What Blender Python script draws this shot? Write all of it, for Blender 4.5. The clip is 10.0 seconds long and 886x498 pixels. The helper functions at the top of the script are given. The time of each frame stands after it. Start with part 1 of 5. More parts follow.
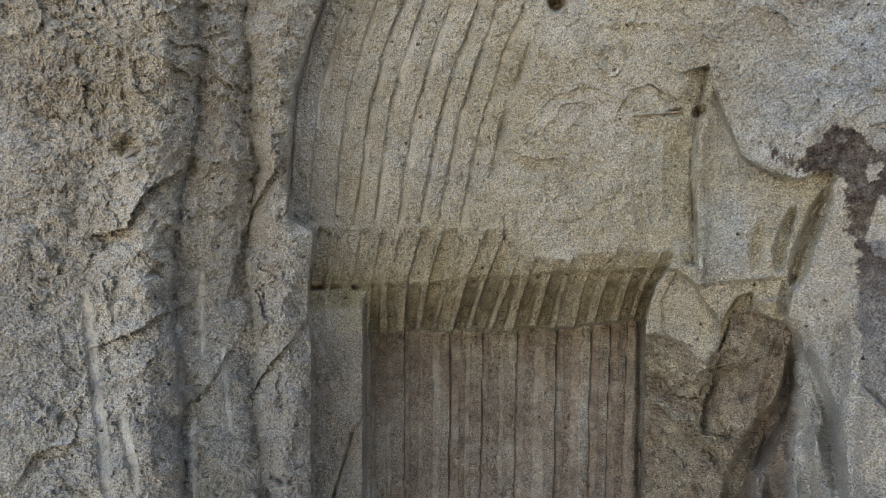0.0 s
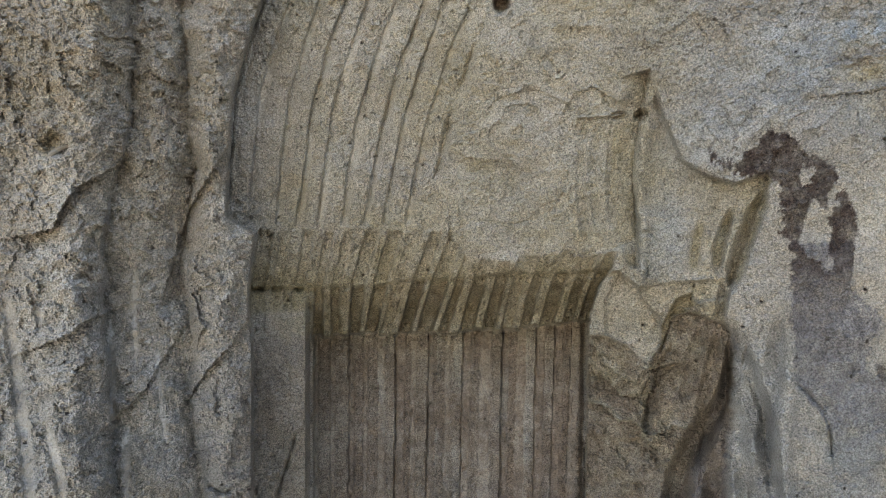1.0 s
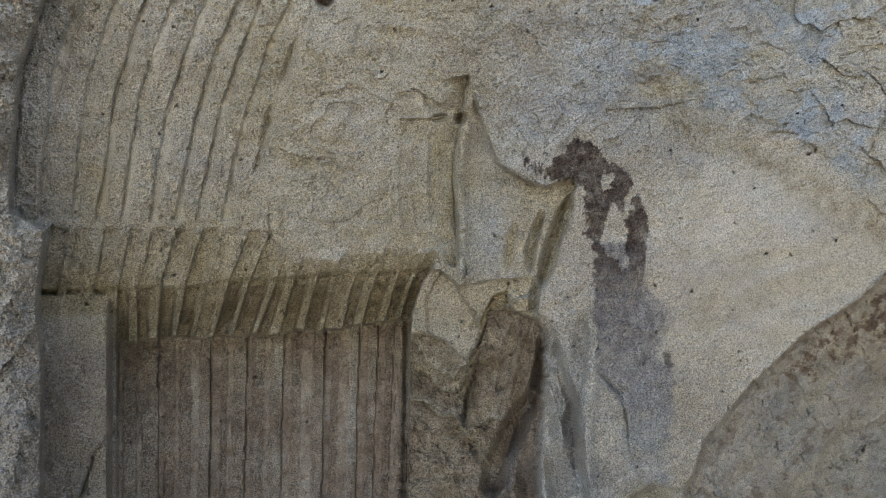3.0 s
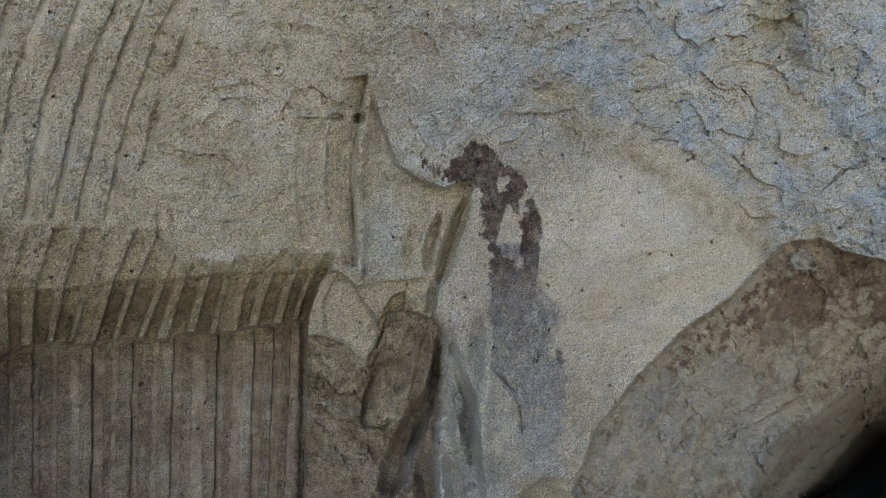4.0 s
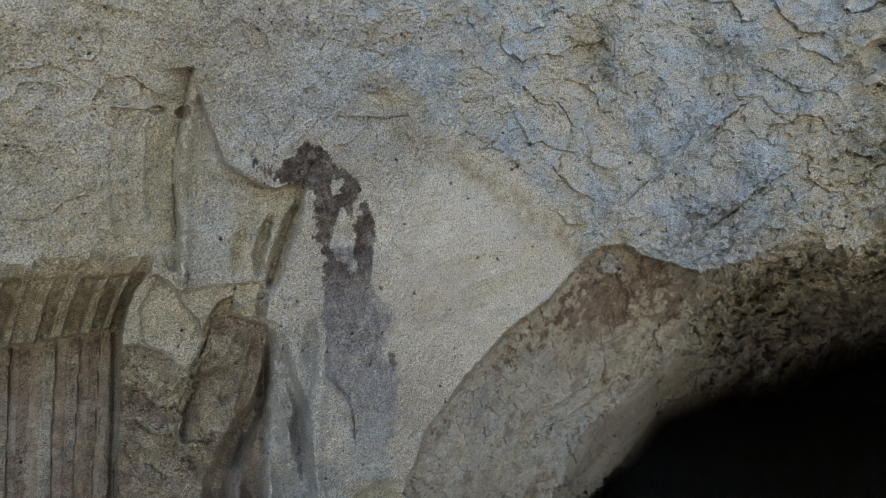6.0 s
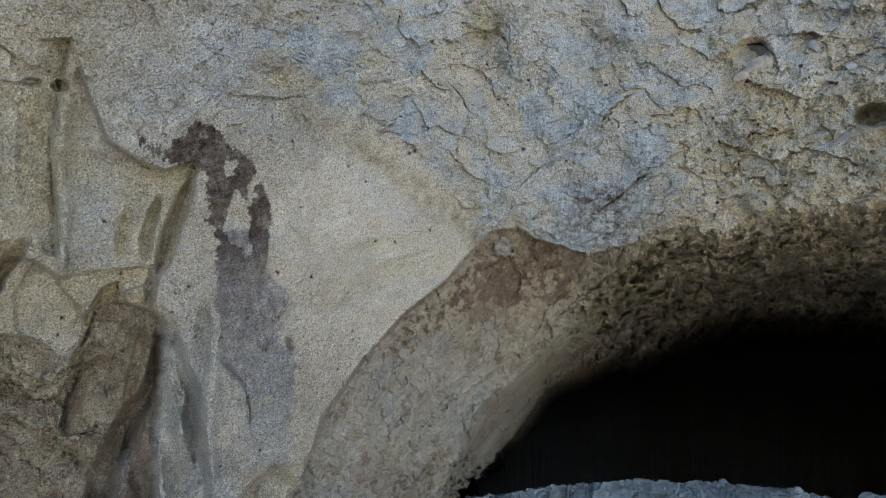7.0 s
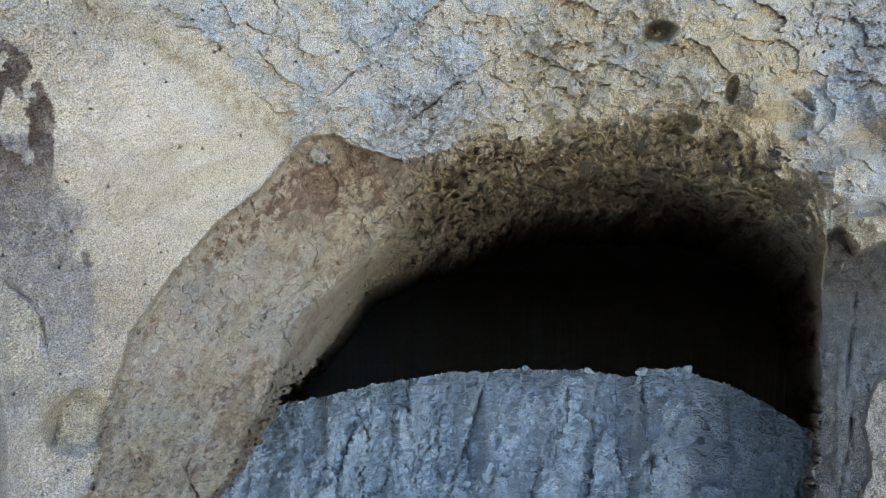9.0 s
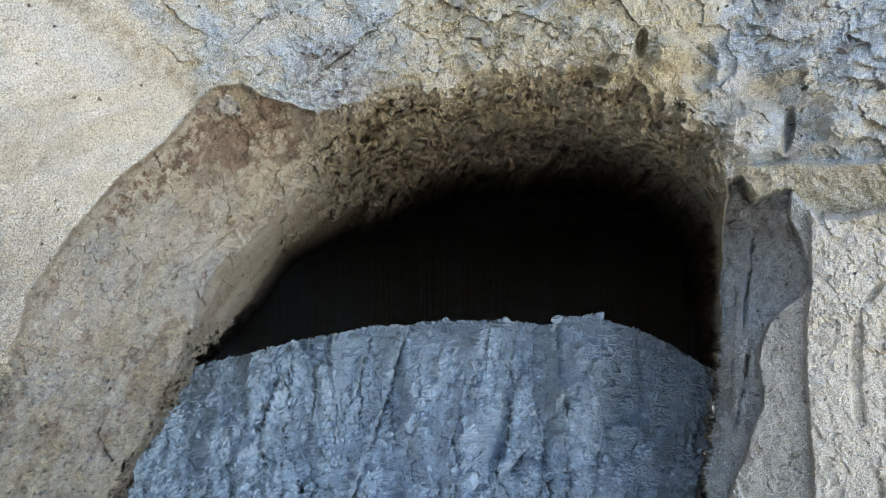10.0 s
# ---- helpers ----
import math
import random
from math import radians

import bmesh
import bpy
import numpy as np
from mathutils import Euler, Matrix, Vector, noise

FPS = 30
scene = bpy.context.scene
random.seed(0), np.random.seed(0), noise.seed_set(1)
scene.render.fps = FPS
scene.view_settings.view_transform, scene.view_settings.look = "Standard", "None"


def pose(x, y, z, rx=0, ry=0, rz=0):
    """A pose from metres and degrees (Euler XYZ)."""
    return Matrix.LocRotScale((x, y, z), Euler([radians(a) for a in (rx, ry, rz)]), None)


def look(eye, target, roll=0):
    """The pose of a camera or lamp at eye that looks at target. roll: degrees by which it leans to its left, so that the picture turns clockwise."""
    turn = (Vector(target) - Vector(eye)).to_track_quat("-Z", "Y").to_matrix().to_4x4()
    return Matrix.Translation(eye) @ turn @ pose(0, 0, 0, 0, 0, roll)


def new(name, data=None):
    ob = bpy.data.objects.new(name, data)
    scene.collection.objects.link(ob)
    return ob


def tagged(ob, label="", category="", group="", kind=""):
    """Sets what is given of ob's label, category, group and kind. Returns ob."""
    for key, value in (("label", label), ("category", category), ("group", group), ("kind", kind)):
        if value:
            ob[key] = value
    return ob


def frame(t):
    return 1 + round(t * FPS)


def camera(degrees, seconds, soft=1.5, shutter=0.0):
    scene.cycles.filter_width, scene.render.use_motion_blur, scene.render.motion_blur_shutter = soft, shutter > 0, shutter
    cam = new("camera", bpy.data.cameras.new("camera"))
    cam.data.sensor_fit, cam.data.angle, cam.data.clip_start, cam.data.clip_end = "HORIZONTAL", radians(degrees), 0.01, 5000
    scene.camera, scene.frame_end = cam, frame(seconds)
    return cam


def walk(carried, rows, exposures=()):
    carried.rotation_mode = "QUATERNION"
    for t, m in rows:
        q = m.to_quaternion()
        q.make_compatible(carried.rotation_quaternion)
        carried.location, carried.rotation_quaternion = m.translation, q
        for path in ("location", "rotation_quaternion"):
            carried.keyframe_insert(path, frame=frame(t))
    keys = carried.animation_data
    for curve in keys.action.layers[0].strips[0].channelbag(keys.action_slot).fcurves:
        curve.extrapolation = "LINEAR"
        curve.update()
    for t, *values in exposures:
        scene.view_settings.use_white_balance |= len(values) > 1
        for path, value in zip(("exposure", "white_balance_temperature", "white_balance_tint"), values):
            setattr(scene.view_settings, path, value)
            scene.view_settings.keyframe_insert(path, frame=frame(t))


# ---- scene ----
cam = camera(64.72, 10.0, soft=0.5)
PATH = [
    (0.0, pose(0.000, 0.000, 9.000, 90.000, -0.000, 0.000)),
    (0.5, pose(0.010, 0.046, 9.005, 90.020, -0.009, -1.676)),
    (1.0, pose(0.037, 0.083, 9.018, 90.002, -0.006, -4.254)),
    (1.5, pose(0.066, 0.123, 9.024, 89.973, -0.068, -7.157)),
    (2.0, pose(0.077, 0.136, 9.013, 89.958, -0.138, -10.479)),
    (2.5, pose(0.082, 0.133, 9.002, 90.002, -0.158, -14.312)),
    (4.0, pose(0.088, 0.106, 9.013, 90.061, -0.214, -26.629)),
    (4.5, pose(0.090, 0.118, 9.008, 90.042, -0.289, -30.604)),
    (5.0, pose(0.085, 0.134, 9.003, 90.183, -0.300, -34.547)),
    (6.5, pose(-0.035, 0.184, 9.005, 90.137, -0.484, -44.858)),
    (7.0, pose(-0.056, 0.160, 9.024, 89.039, -0.501, -49.670)),
    (7.5, pose(-0.064, 0.154, 9.024, 87.180, -0.548, -54.376)),
    (8.0, pose(-0.078, 0.149, 9.019, 85.317, -0.611, -58.000)),
    (8.5, pose(-0.072, 0.149, 9.021, 83.477, -0.626, -61.193)),
    (9.0, pose(-0.062, 0.149, 9.024, 81.601, -0.702, -64.521)),
    (9.5, pose(-0.045, 0.130, 9.018, 79.744, -0.770, -67.917)),
    (10.0, pose(-0.038, 0.106, 9.002, 77.986, -0.840, -71.044)),
]
walk(cam, PATH, exposures=[(0, 2.23, 7800, 16), (2.5, 2.1, 7700, 16), (5, 1.87, 7300, 13), (6.5, 1.97, 7300, 13), (8, 2.33, 7250, 14), (10, 2.95, 7350, 14)])

EYE = 9.0        # height of the bay's axis point over the ground
STEP = 0.1      # angular step of the rock sheet, degrees

# ---- light: open sky, the sun behind the cliff ----
SUN_TO = Vector((0.12, 0.62, 0.75)).normalized()
world = bpy.data.worlds.new("sky")
scene.world = world
world.use_nodes = True
sky = world.node_tree.nodes.new("ShaderNodeTexSky")
sky.sky_type = 'NISHITA'
sky.sun_disc = False
sky.sun_elevation = math.asin(SUN_TO.z)
sky.sun_rotation = math.atan2(SUN_TO.x, SUN_TO.y)
back = world.node_tree.nodes["Background"]
world.node_tree.links.new(sky.outputs[0], back.inputs[0])
back.inputs[1].default_value = 0.15
sun = new("sun", bpy.data.lights.new("sun", 'SUN'))
sun.data.energy = 5.0
sun.data.angle = radians(0.5)
sun.data.color = (1.0, 0.95, 0.87)
sun.matrix_world = look((0, 0, 40), Vector((0, 0, 40)) - SUN_TO)


# ---- numeric helpers ----
def hash2(ix, iy, seed):
    """A random number in 0..1 for each pair of whole numbers."""
    h = np.asarray(ix).astype(np.int32).astype(np.uint32) * np.uint32(374761393) + np.asarray(iy).astype(np.int32).astype(np.uint32) * np.uint32(668265263) + np.uint32(seed * 974711 + 1)
    h ^= h >> np.uint32(13)
    h *= np.uint32(1274126177)
    h ^= h >> np.uint32(16)
    h *= np.uint32(2246822519)
    return (h >> np.uint32(8)).astype(np.float32) / np.float32(16777216.0)


def vnoise(x, y, seed=0):
    """Smooth value noise in -1..1."""
    ix, iy = np.floor(x), np.floor(y)
    fx, fy = (x - ix).astype(np.float32), (y - iy).astype(np.float32)
    fx *= fx * (3 - 2 * fx)
    fy *= fy * (3 - 2 * fy)
    a, b = hash2(ix, iy, seed), hash2(ix + 1, iy, seed)
    a += (b - a) * fx
    c, d = hash2(ix, iy + 1, seed), hash2(ix + 1, iy + 1, seed)
    c += (d - c) * fx
    return 2 * (a + (c - a) * fy) - 1


def fbm(x, y, octaves=4, seed=0, gain=0.5):
    total, amp, norm = 0, 1.0, 0.0
    for k in range(octaves):
        ca, sa = math.cos(0.7 * k + 0.3), math.sin(0.7 * k + 0.3)
        total = total + amp * vnoise((x * ca - y * sa) * 2 ** k + 17.3 * k, (x * sa + y * ca) * 2 ** k - 9.1 * k, seed + k)
        norm += amp
        amp *= gain
    return total / norm


def cells(x, y, seed=0):
    """Worley cells: distance to the nearest seed, to the second, and the nearest cell's random number."""
    ix, iy = np.floor(x), np.floor(y)
    d1 = np.full(x.shape, 9.0)
    d2 = np.full(x.shape, 9.0)
    r = np.zeros(x.shape)
    gx = np.zeros(x.shape)
    gy = np.zeros(x.shape)
    for j in (-1, 0, 1):
        for i in (-1, 0, 1):
            px = ix + i + hash2(ix + i, iy + j, seed)
            py = iy + j + hash2(ix + i, iy + j, seed + 7)
            d = np.hypot(px - x, py - y)
            near = d < d1
            d2 = np.where(near, d1, np.minimum(d2, d))
            r = np.where(near, hash2(ix + i, iy + j, seed + 13), r)
            gx, gy = np.where(near, x - px, gx), np.where(near, y - py, gy)
            d1 = np.minimum(d1, d)
    return d1, d2, r, gx, gy


def sst(x):
    x = np.clip(x, 0, 1)
    return x * x * (3 - 2 * x)


def by_e(E, *pts):
    """The angle at height E of a steep line through the points (angle, height)."""
    p = sorted(pts, key=lambda q: q[1])
    return np.interp(E, [q[1] for q in p], [q[0] for q in p])


def by_a(A, *pts):
    p = sorted(pts)
    return np.interp(A, [q[0] for q in p], [q[1] for q in p])


def right_of(A, E, w, *pts):
    return sst((A - by_e(E, *pts)) / w + 0.5)


def below(A, E, w, *pts):
    return sst((by_a(A, *pts) - E) / w + 0.5)


def windowed(A, E, a0, a1, e0, e1, fn):
    """fn on the points inside a window, nought elsewhere."""
    out = np.zeros(A.shape)
    sel = np.flatnonzero(((A > a0) & (A < a1) & (E > e0) & (E < e1)).ravel())
    if len(sel):
        out.ravel()[sel] = fn(A.ravel()[sel], E.ravel()[sel], sel)
    return out


def blob(A, E, centre, ra, re, soft=0.4):
    k = 1 + soft

    def fn(a, e, sel):
        return sst((1 - np.hypot((a - centre[0]) / ra, (e - centre[1]) / re)) / soft + 0.5)
    return windowed(A, E, centre[0] - ra * k, centre[0] + ra * k, centre[1] - re * k, centre[1] + re * k, fn)


def stroke(A, E, w, *pts):
    """A steep soft stripe of half width w along the points, with ends."""
    es, xs = [q[1] for q in pts], [q[0] for q in pts]

    def fn(a, e, sel):
        span = 0.5 * (max(es) - min(es)) + 0.4
        t = np.clip(1 - np.abs(e - 0.5 * (max(es) + min(es))) / span, 0, 1)
        ends = sst(t * span / 1.1)
        ww = (w if isinstance(w, float) else w.ravel()[sel]) * (0.45 + 0.55 * sst(t * span / 1.8))
        return sst(1.5 - np.abs(a - by_e(e, *pts)) / ww) * ends
    r = 1.6 * float(np.max(w))
    return windowed(A, E, min(xs) - r, max(xs) + r, min(es) - 0.5, max(es) + 0.5, fn)


def lerp(a, b, m):
    return a + (b - a) * m


def near_line(A, E, *pts):
    """Distance in degrees to a broken line, and the side of it (positive to the right of its run)."""
    best = np.full(A.shape, 99.0)
    side = np.zeros(A.shape)
    for p, q in zip(pts[:-1], pts[1:]):
        da, de = q[0] - p[0], q[1] - p[1]
        n2 = da * da + de * de + 1e-9
        k = np.clip(((A - p[0]) * da + (E - p[1]) * de) / n2, 0, 1)
        d = np.hypot(A - p[0] - k * da, E - p[1] - k * de)
        s = ((A - p[0]) * de - (E - p[1]) * da) / math.sqrt(n2)
        side = np.where(d < best, s, side)
        best = np.minimum(best, d)
    return best, side


def crack(A, E, depth, w, scarp, *pts):
    """A narrow fissure with its right side standing proud by scarp."""
    es, xs = [q[1] for q in pts], [q[0] for q in pts]

    def fn(a, e, sel):
        d, s = near_line(a, e, *pts)
        return depth * np.exp(-(d / w) ** 2) * np.clip(0.55 + 1.1 * fbm(a * 0.9, e * 0.9, 3, 77), 0.05, 1) - scarp * np.exp(-np.maximum(d - w, 0) / 0.9) * (s > 0) * sst((4 - d) / 2)
    return windowed(A, E, min(xs) - 4, max(xs) + 4, min(es) - 4, max(es) + 4, fn)


def inset(A, E, *pts, far=4):
    """Signed distance in degrees to a closed outline, positive inside; -far well away from it."""
    xs, es = [p[0] for p in pts], [p[1] for p in pts]

    def fn(a, e, sel):
        d, _ = near_line(a, e, *pts, pts[0])
        odd = np.zeros(a.shape, bool)
        for p, q in zip(pts, pts[1:] + pts[:1]):
            if p[1] != q[1]:
                odd ^= ((p[1] > e) != (q[1] > e)) & (a < (q[0] - p[0]) * (e - p[1]) / (q[1] - p[1]) + p[0])
        return np.clip(np.where(odd, d, -d), -far, None) + far
    return windowed(A, E, min(xs) - far, max(xs) + far, min(es) - far, max(es) + far, fn) - far


def poly(A, E, soft, *pts):
    return sst(inset(A, E, *pts) / soft + 0.5)


def plates(u, v, seed, lean=0.45):
    """Tilted broken plates: the tilt's height, and each plate's random number."""
    d1, d2, r, gx, gy = cells(u, v, seed)
    return (hash2(r * 9999, r * 777, seed + 1) - 0.5) * gx + (hash2(r * 5555, r * 333, seed + 2) - lean) * gy, r


def between(A, E, a0, a1, e0, e1, seams):
    """Which pair of steep seams a point lies between, and how far from the first to the second."""
    def at(a, e):
        S = np.stack([by_e(e, *s) for s in seams])
        k = np.clip((a[None] >= S).sum(axis=0) - 1, 0, len(seams) - 2)
        j = np.arange(len(a))
        lo, hi = S[k, j], S[k + 1, j]
        return k, np.clip((a - lo) / np.maximum(hi - lo, 0.05), 0, 1)
    k = windowed(A, E, a0, a1, e0, e1, lambda a, e, sel: at(a, e)[0])
    return k, windowed(A, E, a0, a1, e0, e1, lambda a, e, sel: at(a, e)[1])


# ---- materials ----
def nodes_of(mat):
    mat.use_nodes = True
    nt = mat.node_tree
    bsdf = nt.nodes["Principled BSDF"]
    bsdf.inputs["Roughness"].default_value = 0.93
    bsdf.inputs["Specular IOR Level"].default_value = 0.25
    return nt, bsdf


def wire(nt, a, b):
    nt.links.new(a, b)


def attr(nt, name):
    n = nt.nodes.new("ShaderNodeAttribute")
    n.attribute_name = name
    return n.outputs["Fac"]


def noise_tex(nt, vec, scale, detail=4.0, rough=0.6, dist=0.0):
    n = nt.nodes.new("ShaderNodeTexNoise")
    n.inputs["Scale"].default_value = scale
    n.inputs["Detail"].default_value = detail
    n.inputs["Roughness"].default_value = rough
    n.inputs["Distortion"].default_value = dist
    if vec is not None:
        wire(nt, vec, n.inputs["Vector"])
    return n.outputs["Fac"]


def voronoi(nt, vec, scale, feature='F1', out="Distance"):
    n = nt.nodes.new("ShaderNodeTexVoronoi")
    n.feature = feature
    n.inputs["Scale"].default_value = scale
    if vec is not None:
        wire(nt, vec, n.inputs["Vector"])
    return n.outputs[out]


def ramp(nt, fac, *stops):
    n = nt.nodes.new("ShaderNodeValToRGB")
    els = n.color_ramp.elements
    while len(els) < len(stops):
        els.new(0.5)
    for el, (pos, col) in zip(els, stops):
        el.position = pos
        el.color = (*col, 1) if len(col) == 3 else (col[0], col[0], col[0], 1)
    wire(nt, fac, n.inputs[0])
    return n.outputs[0]


def mixc(nt, fac, a, b, mode='MIX'):
    n = nt.nodes.new("ShaderNodeMix")
    n.data_type = 'RGBA'
    n.blend_type = mode
    for key, v in ((0, fac), (6, a), (7, b)):
        if isinstance(v, (int, float)):
            n.inputs[key].default_value = v
        elif isinstance(v, tuple):
            n.inputs[key].default_value = (*v, 1)
        else:
            wire(nt, v, n.inputs[key])
    return n.outputs[2]


def maths(nt, op, a, b=0.0, clamp=False):
    n = nt.nodes.new("ShaderNodeMath")
    n.operation = op
    n.use_clamp = clamp
    for key, v in ((0, a), (1, b)):
        if isinstance(v, (int, float)):
            n.inputs[key].default_value = v
        else:
            wire(nt, v, n.inputs[key])
    return n.outputs[0]


def place(nt):
    return nt.nodes.new("ShaderNodeNewGeometry").outputs["Position"]


def bump(nt, height, strength, distance, normal=None):
    n = nt.nodes.new("ShaderNodeBump")
    n.inputs["Distance"].default_value = distance
    if isinstance(strength, (int, float)):
        n.inputs["Strength"].default_value = strength
    else:
        wire(nt, strength, n.inputs["Strength"])
    wire(nt, height, n.inputs["Height"])
    if normal is not None:
        wire(nt, normal, n.inputs["Normal"])
    return n.outputs[0]


def rock_material(name):
    """Pumice tuff: buff ground mass, with stains by the sheet's own masks."""
    mat = bpy.data.materials.new(name)
    nt, bsdf = nodes_of(mat)
    pos = place(nt)
    big = noise_tex(nt, pos, 0.9, 5, 0.6)
    mid = noise_tex(nt, pos, 5.5, 5, 0.65)
    fine = noise_tex(nt, pos, 52, 5, 0.75)
    grain = voronoi(nt, pos, 58)
    pores = voronoi(nt, pos, 17)
    col = ramp(nt, big, (0.3, BUFF_A), (0.55, BUFF_B), (0.75, BUFF_C))
    col = mixc(nt, attr(nt, "pale"), col, PALE)
    cold = ramp(nt, mid, (0.3, BLUE_A), (0.55, BLUE_B), (0.72, BLUE_C))
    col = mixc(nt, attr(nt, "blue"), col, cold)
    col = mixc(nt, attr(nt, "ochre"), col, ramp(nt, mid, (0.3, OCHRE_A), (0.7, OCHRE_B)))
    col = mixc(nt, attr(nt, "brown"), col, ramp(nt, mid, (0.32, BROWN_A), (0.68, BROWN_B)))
    col = mixc(nt, attr(nt, "grey"), col, GREY)
    col = mixc(nt, attr(nt, "dark"), col, ramp(nt, fine, (0.35, (0.040, 0.025, 0.019)), (0.7, (0.12, 0.086, 0.068))))
    # mottling of the ground mass, pumice grains and dark pores
    col = mixc(nt, 1.0, col, ramp(nt, mid, (0.25, (0.88,)), (0.5, (1.0,)), (0.75, (1.08,))), 'MULTIPLY')
    grit = attr(nt, "grit")
    col = mixc(nt, grit, col, mixc(nt, 1.0, col, ramp(nt, fine, (0.30, (0.55,)), (0.5, (1.0,)), (0.70, (1.40,))), 'MULTIPLY'))
    col = mixc(nt, grit, col, mixc(nt, 1.0, col, ramp(nt, grain, (0.12, (1.2,)), (0.5, (1.0,)), (0.8, (0.64,))), 'MULTIPLY'))
    spot = ramp(nt, pores, (0.03, (1.0,)), (0.055, (0.0,)))
    col = mixc(nt, maths(nt, 'MULTIPLY', spot, maths(nt, 'GREATER_THAN', noise_tex(nt, pos, 3.0, 2), 0.52)), col, (0.07, 0.06, 0.055))
    wire(nt, col, bsdf.inputs["Base Color"])
    h1 = maths(nt, 'SUBTRACT', maths(nt, 'MULTIPLY', fine, 0.6), maths(nt, 'MULTIPLY', grain, 1.0))
    nrm = bump(nt, h1, maths(nt, 'ADD', maths(nt, 'MULTIPLY', grit, 0.9), 0.1), 0.016)
    nrm = bump(nt, maths(nt, 'SUBTRACT', noise_tex(nt, pos, 20, 5, 0.75), voronoi(nt, pos, 27)), maths(nt, 'ADD', maths(nt, 'MULTIPLY', grit, 0.7), 0.15), 0.010, nrm)
    # scaly flakes, wider than high
    flat = nt.nodes.new("ShaderNodeVectorMath")
    flat.operation = 'MULTIPLY'
    flat.inputs[1].default_value = (1.0, 1.0, 2.1)
    wire(nt, pos, flat.inputs[0])
    scales = maths(nt, 'ADD', maths(nt, 'MULTIPLY', voronoi(nt, flat.outputs[0], 9.0, 'SMOOTH_F1'), 0.5), noise_tex(nt, flat.outputs[0], 13, 6, 0.72, 0.6))
    nrm = bump(nt, scales, maths(nt, 'ADD', maths(nt, 'MULTIPLY', grit, 0.6), 0.1), 0.028, nrm)
    wire(nt, nrm, bsdf.inputs["Normal"])
    return mat


BUFF_A, BUFF_B, BUFF_C = (0.40, 0.355, 0.285), (0.49, 0.445, 0.365), (0.55, 0.51, 0.435)
PALE = (0.56, 0.525, 0.455)
BLUE_A, BLUE_B, BLUE_C = (0.285, 0.312, 0.318), (0.375, 0.405, 0.408), (0.46, 0.49, 0.488)
OCHRE_A, OCHRE_B = (0.31, 0.255, 0.145), (0.42, 0.36, 0.225)
BROWN_A, BROWN_B = (0.125, 0.085, 0.058), (0.235, 0.172, 0.125)
GREY = (0.275, 0.262, 0.252)
rock = rock_material("tuff")


def bank_material():
    mat = bpy.data.materials.new("blue_marl")
    nt, bsdf = nodes_of(mat)
    pos = place(nt)
    big = noise_tex(nt, pos, 0.8, 4, 0.6)
    mid = noise_tex(nt, pos, 6, 5, 0.7)
    fine = noise_tex(nt, pos, 40, 4, 0.75)
    col = ramp(nt, big, (0.3, (0.37, 0.44, 0.495)), (0.6, (0.46, 0.54, 0.60)), (0.75, (0.52, 0.60, 0.65)))
    col = mixc(nt, 1.0, col, ramp(nt, mid, (0.25, (0.90,)), (0.5, (1.0,)), (0.75, (1.05,))), 'MULTIPLY')
    col = mixc(nt, 1.0, col, ramp(nt, fine, (0.28, (0.74,)), (0.5, (1.0,)), (0.72, (1.14,))), 'MULTIPLY')
    chips = voronoi(nt, pos, 7, 'F1', "Color")
    sep = nt.nodes.new("ShaderNodeSeparateColor")
    wire(nt, chips, sep.inputs[0])
    chip = maths(nt, 'MULTIPLY', maths(nt, 'GREATER_THAN', sep.outputs[0], 0.93), maths(nt, 'LESS_THAN', voronoi(nt, pos, 7), 0.28))
    col = mixc(nt, maths(nt, 'MULTIPLY', chip, 0.25), col, (0.55, 0.58, 0.62))
    wire(nt, col, bsdf.inputs["Base Color"])
    nrm = bump(nt, fine, 0.7, 0.04)
    nrm = bump(nt, mid, 0.6, 0.07, nrm)
    wire(nt, nrm, bsdf.inputs["Normal"])
    return mat


marl = bank_material()


def stone_material(name, dark, light):
    mat = bpy.data.materials.new(name)
    nt, bsdf = nodes_of(mat)
    pos = place(nt)
    info = nt.nodes.new("ShaderNodeObjectInfo")
    col = mixc(nt, info.outputs["Random"], dark, light)
    col = mixc(nt, 1.0, col, ramp(nt, noise_tex(nt, pos, 9, 5, 0.7), (0.28, (0.65,)), (0.5, (1.0,)), (0.75, (1.25,))), 'MULTIPLY')
    wire(nt, col, bsdf.inputs["Base Color"])
    wire(nt, bump(nt, noise_tex(nt, pos, 26, 5, 0.7), 0.7, 0.03), bsdf.inputs["Normal"])
    return mat


blue_stone = stone_material("marl_stone", (0.24, 0.265, 0.295), (0.36, 0.385, 0.41))
buff_stone = stone_material("breccia_stone", (0.20, 0.18, 0.155), (0.34, 0.315, 0.27))
dark_stone = stone_material("dark_stone", (0.07, 0.065, 0.065), (0.13, 0.12, 0.12))


def dust_material():
    mat = bpy.data.materials.new("dust")
    nt, bsdf = nodes_of(mat)
    pos = place(nt)
    col = ramp(nt, noise_tex(nt, pos, 0.3, 6, 0.65), (0.3, (0.33, 0.30, 0.245)), (0.7, (0.46, 0.425, 0.355)))
    wire(nt, col, bsdf.inputs["Base Color"])
    wire(nt, bump(nt, noise_tex(nt, pos, 8, 5, 0.7), 0.6, 0.06), bsdf.inputs["Normal"])
    return mat


dust = dust_material()

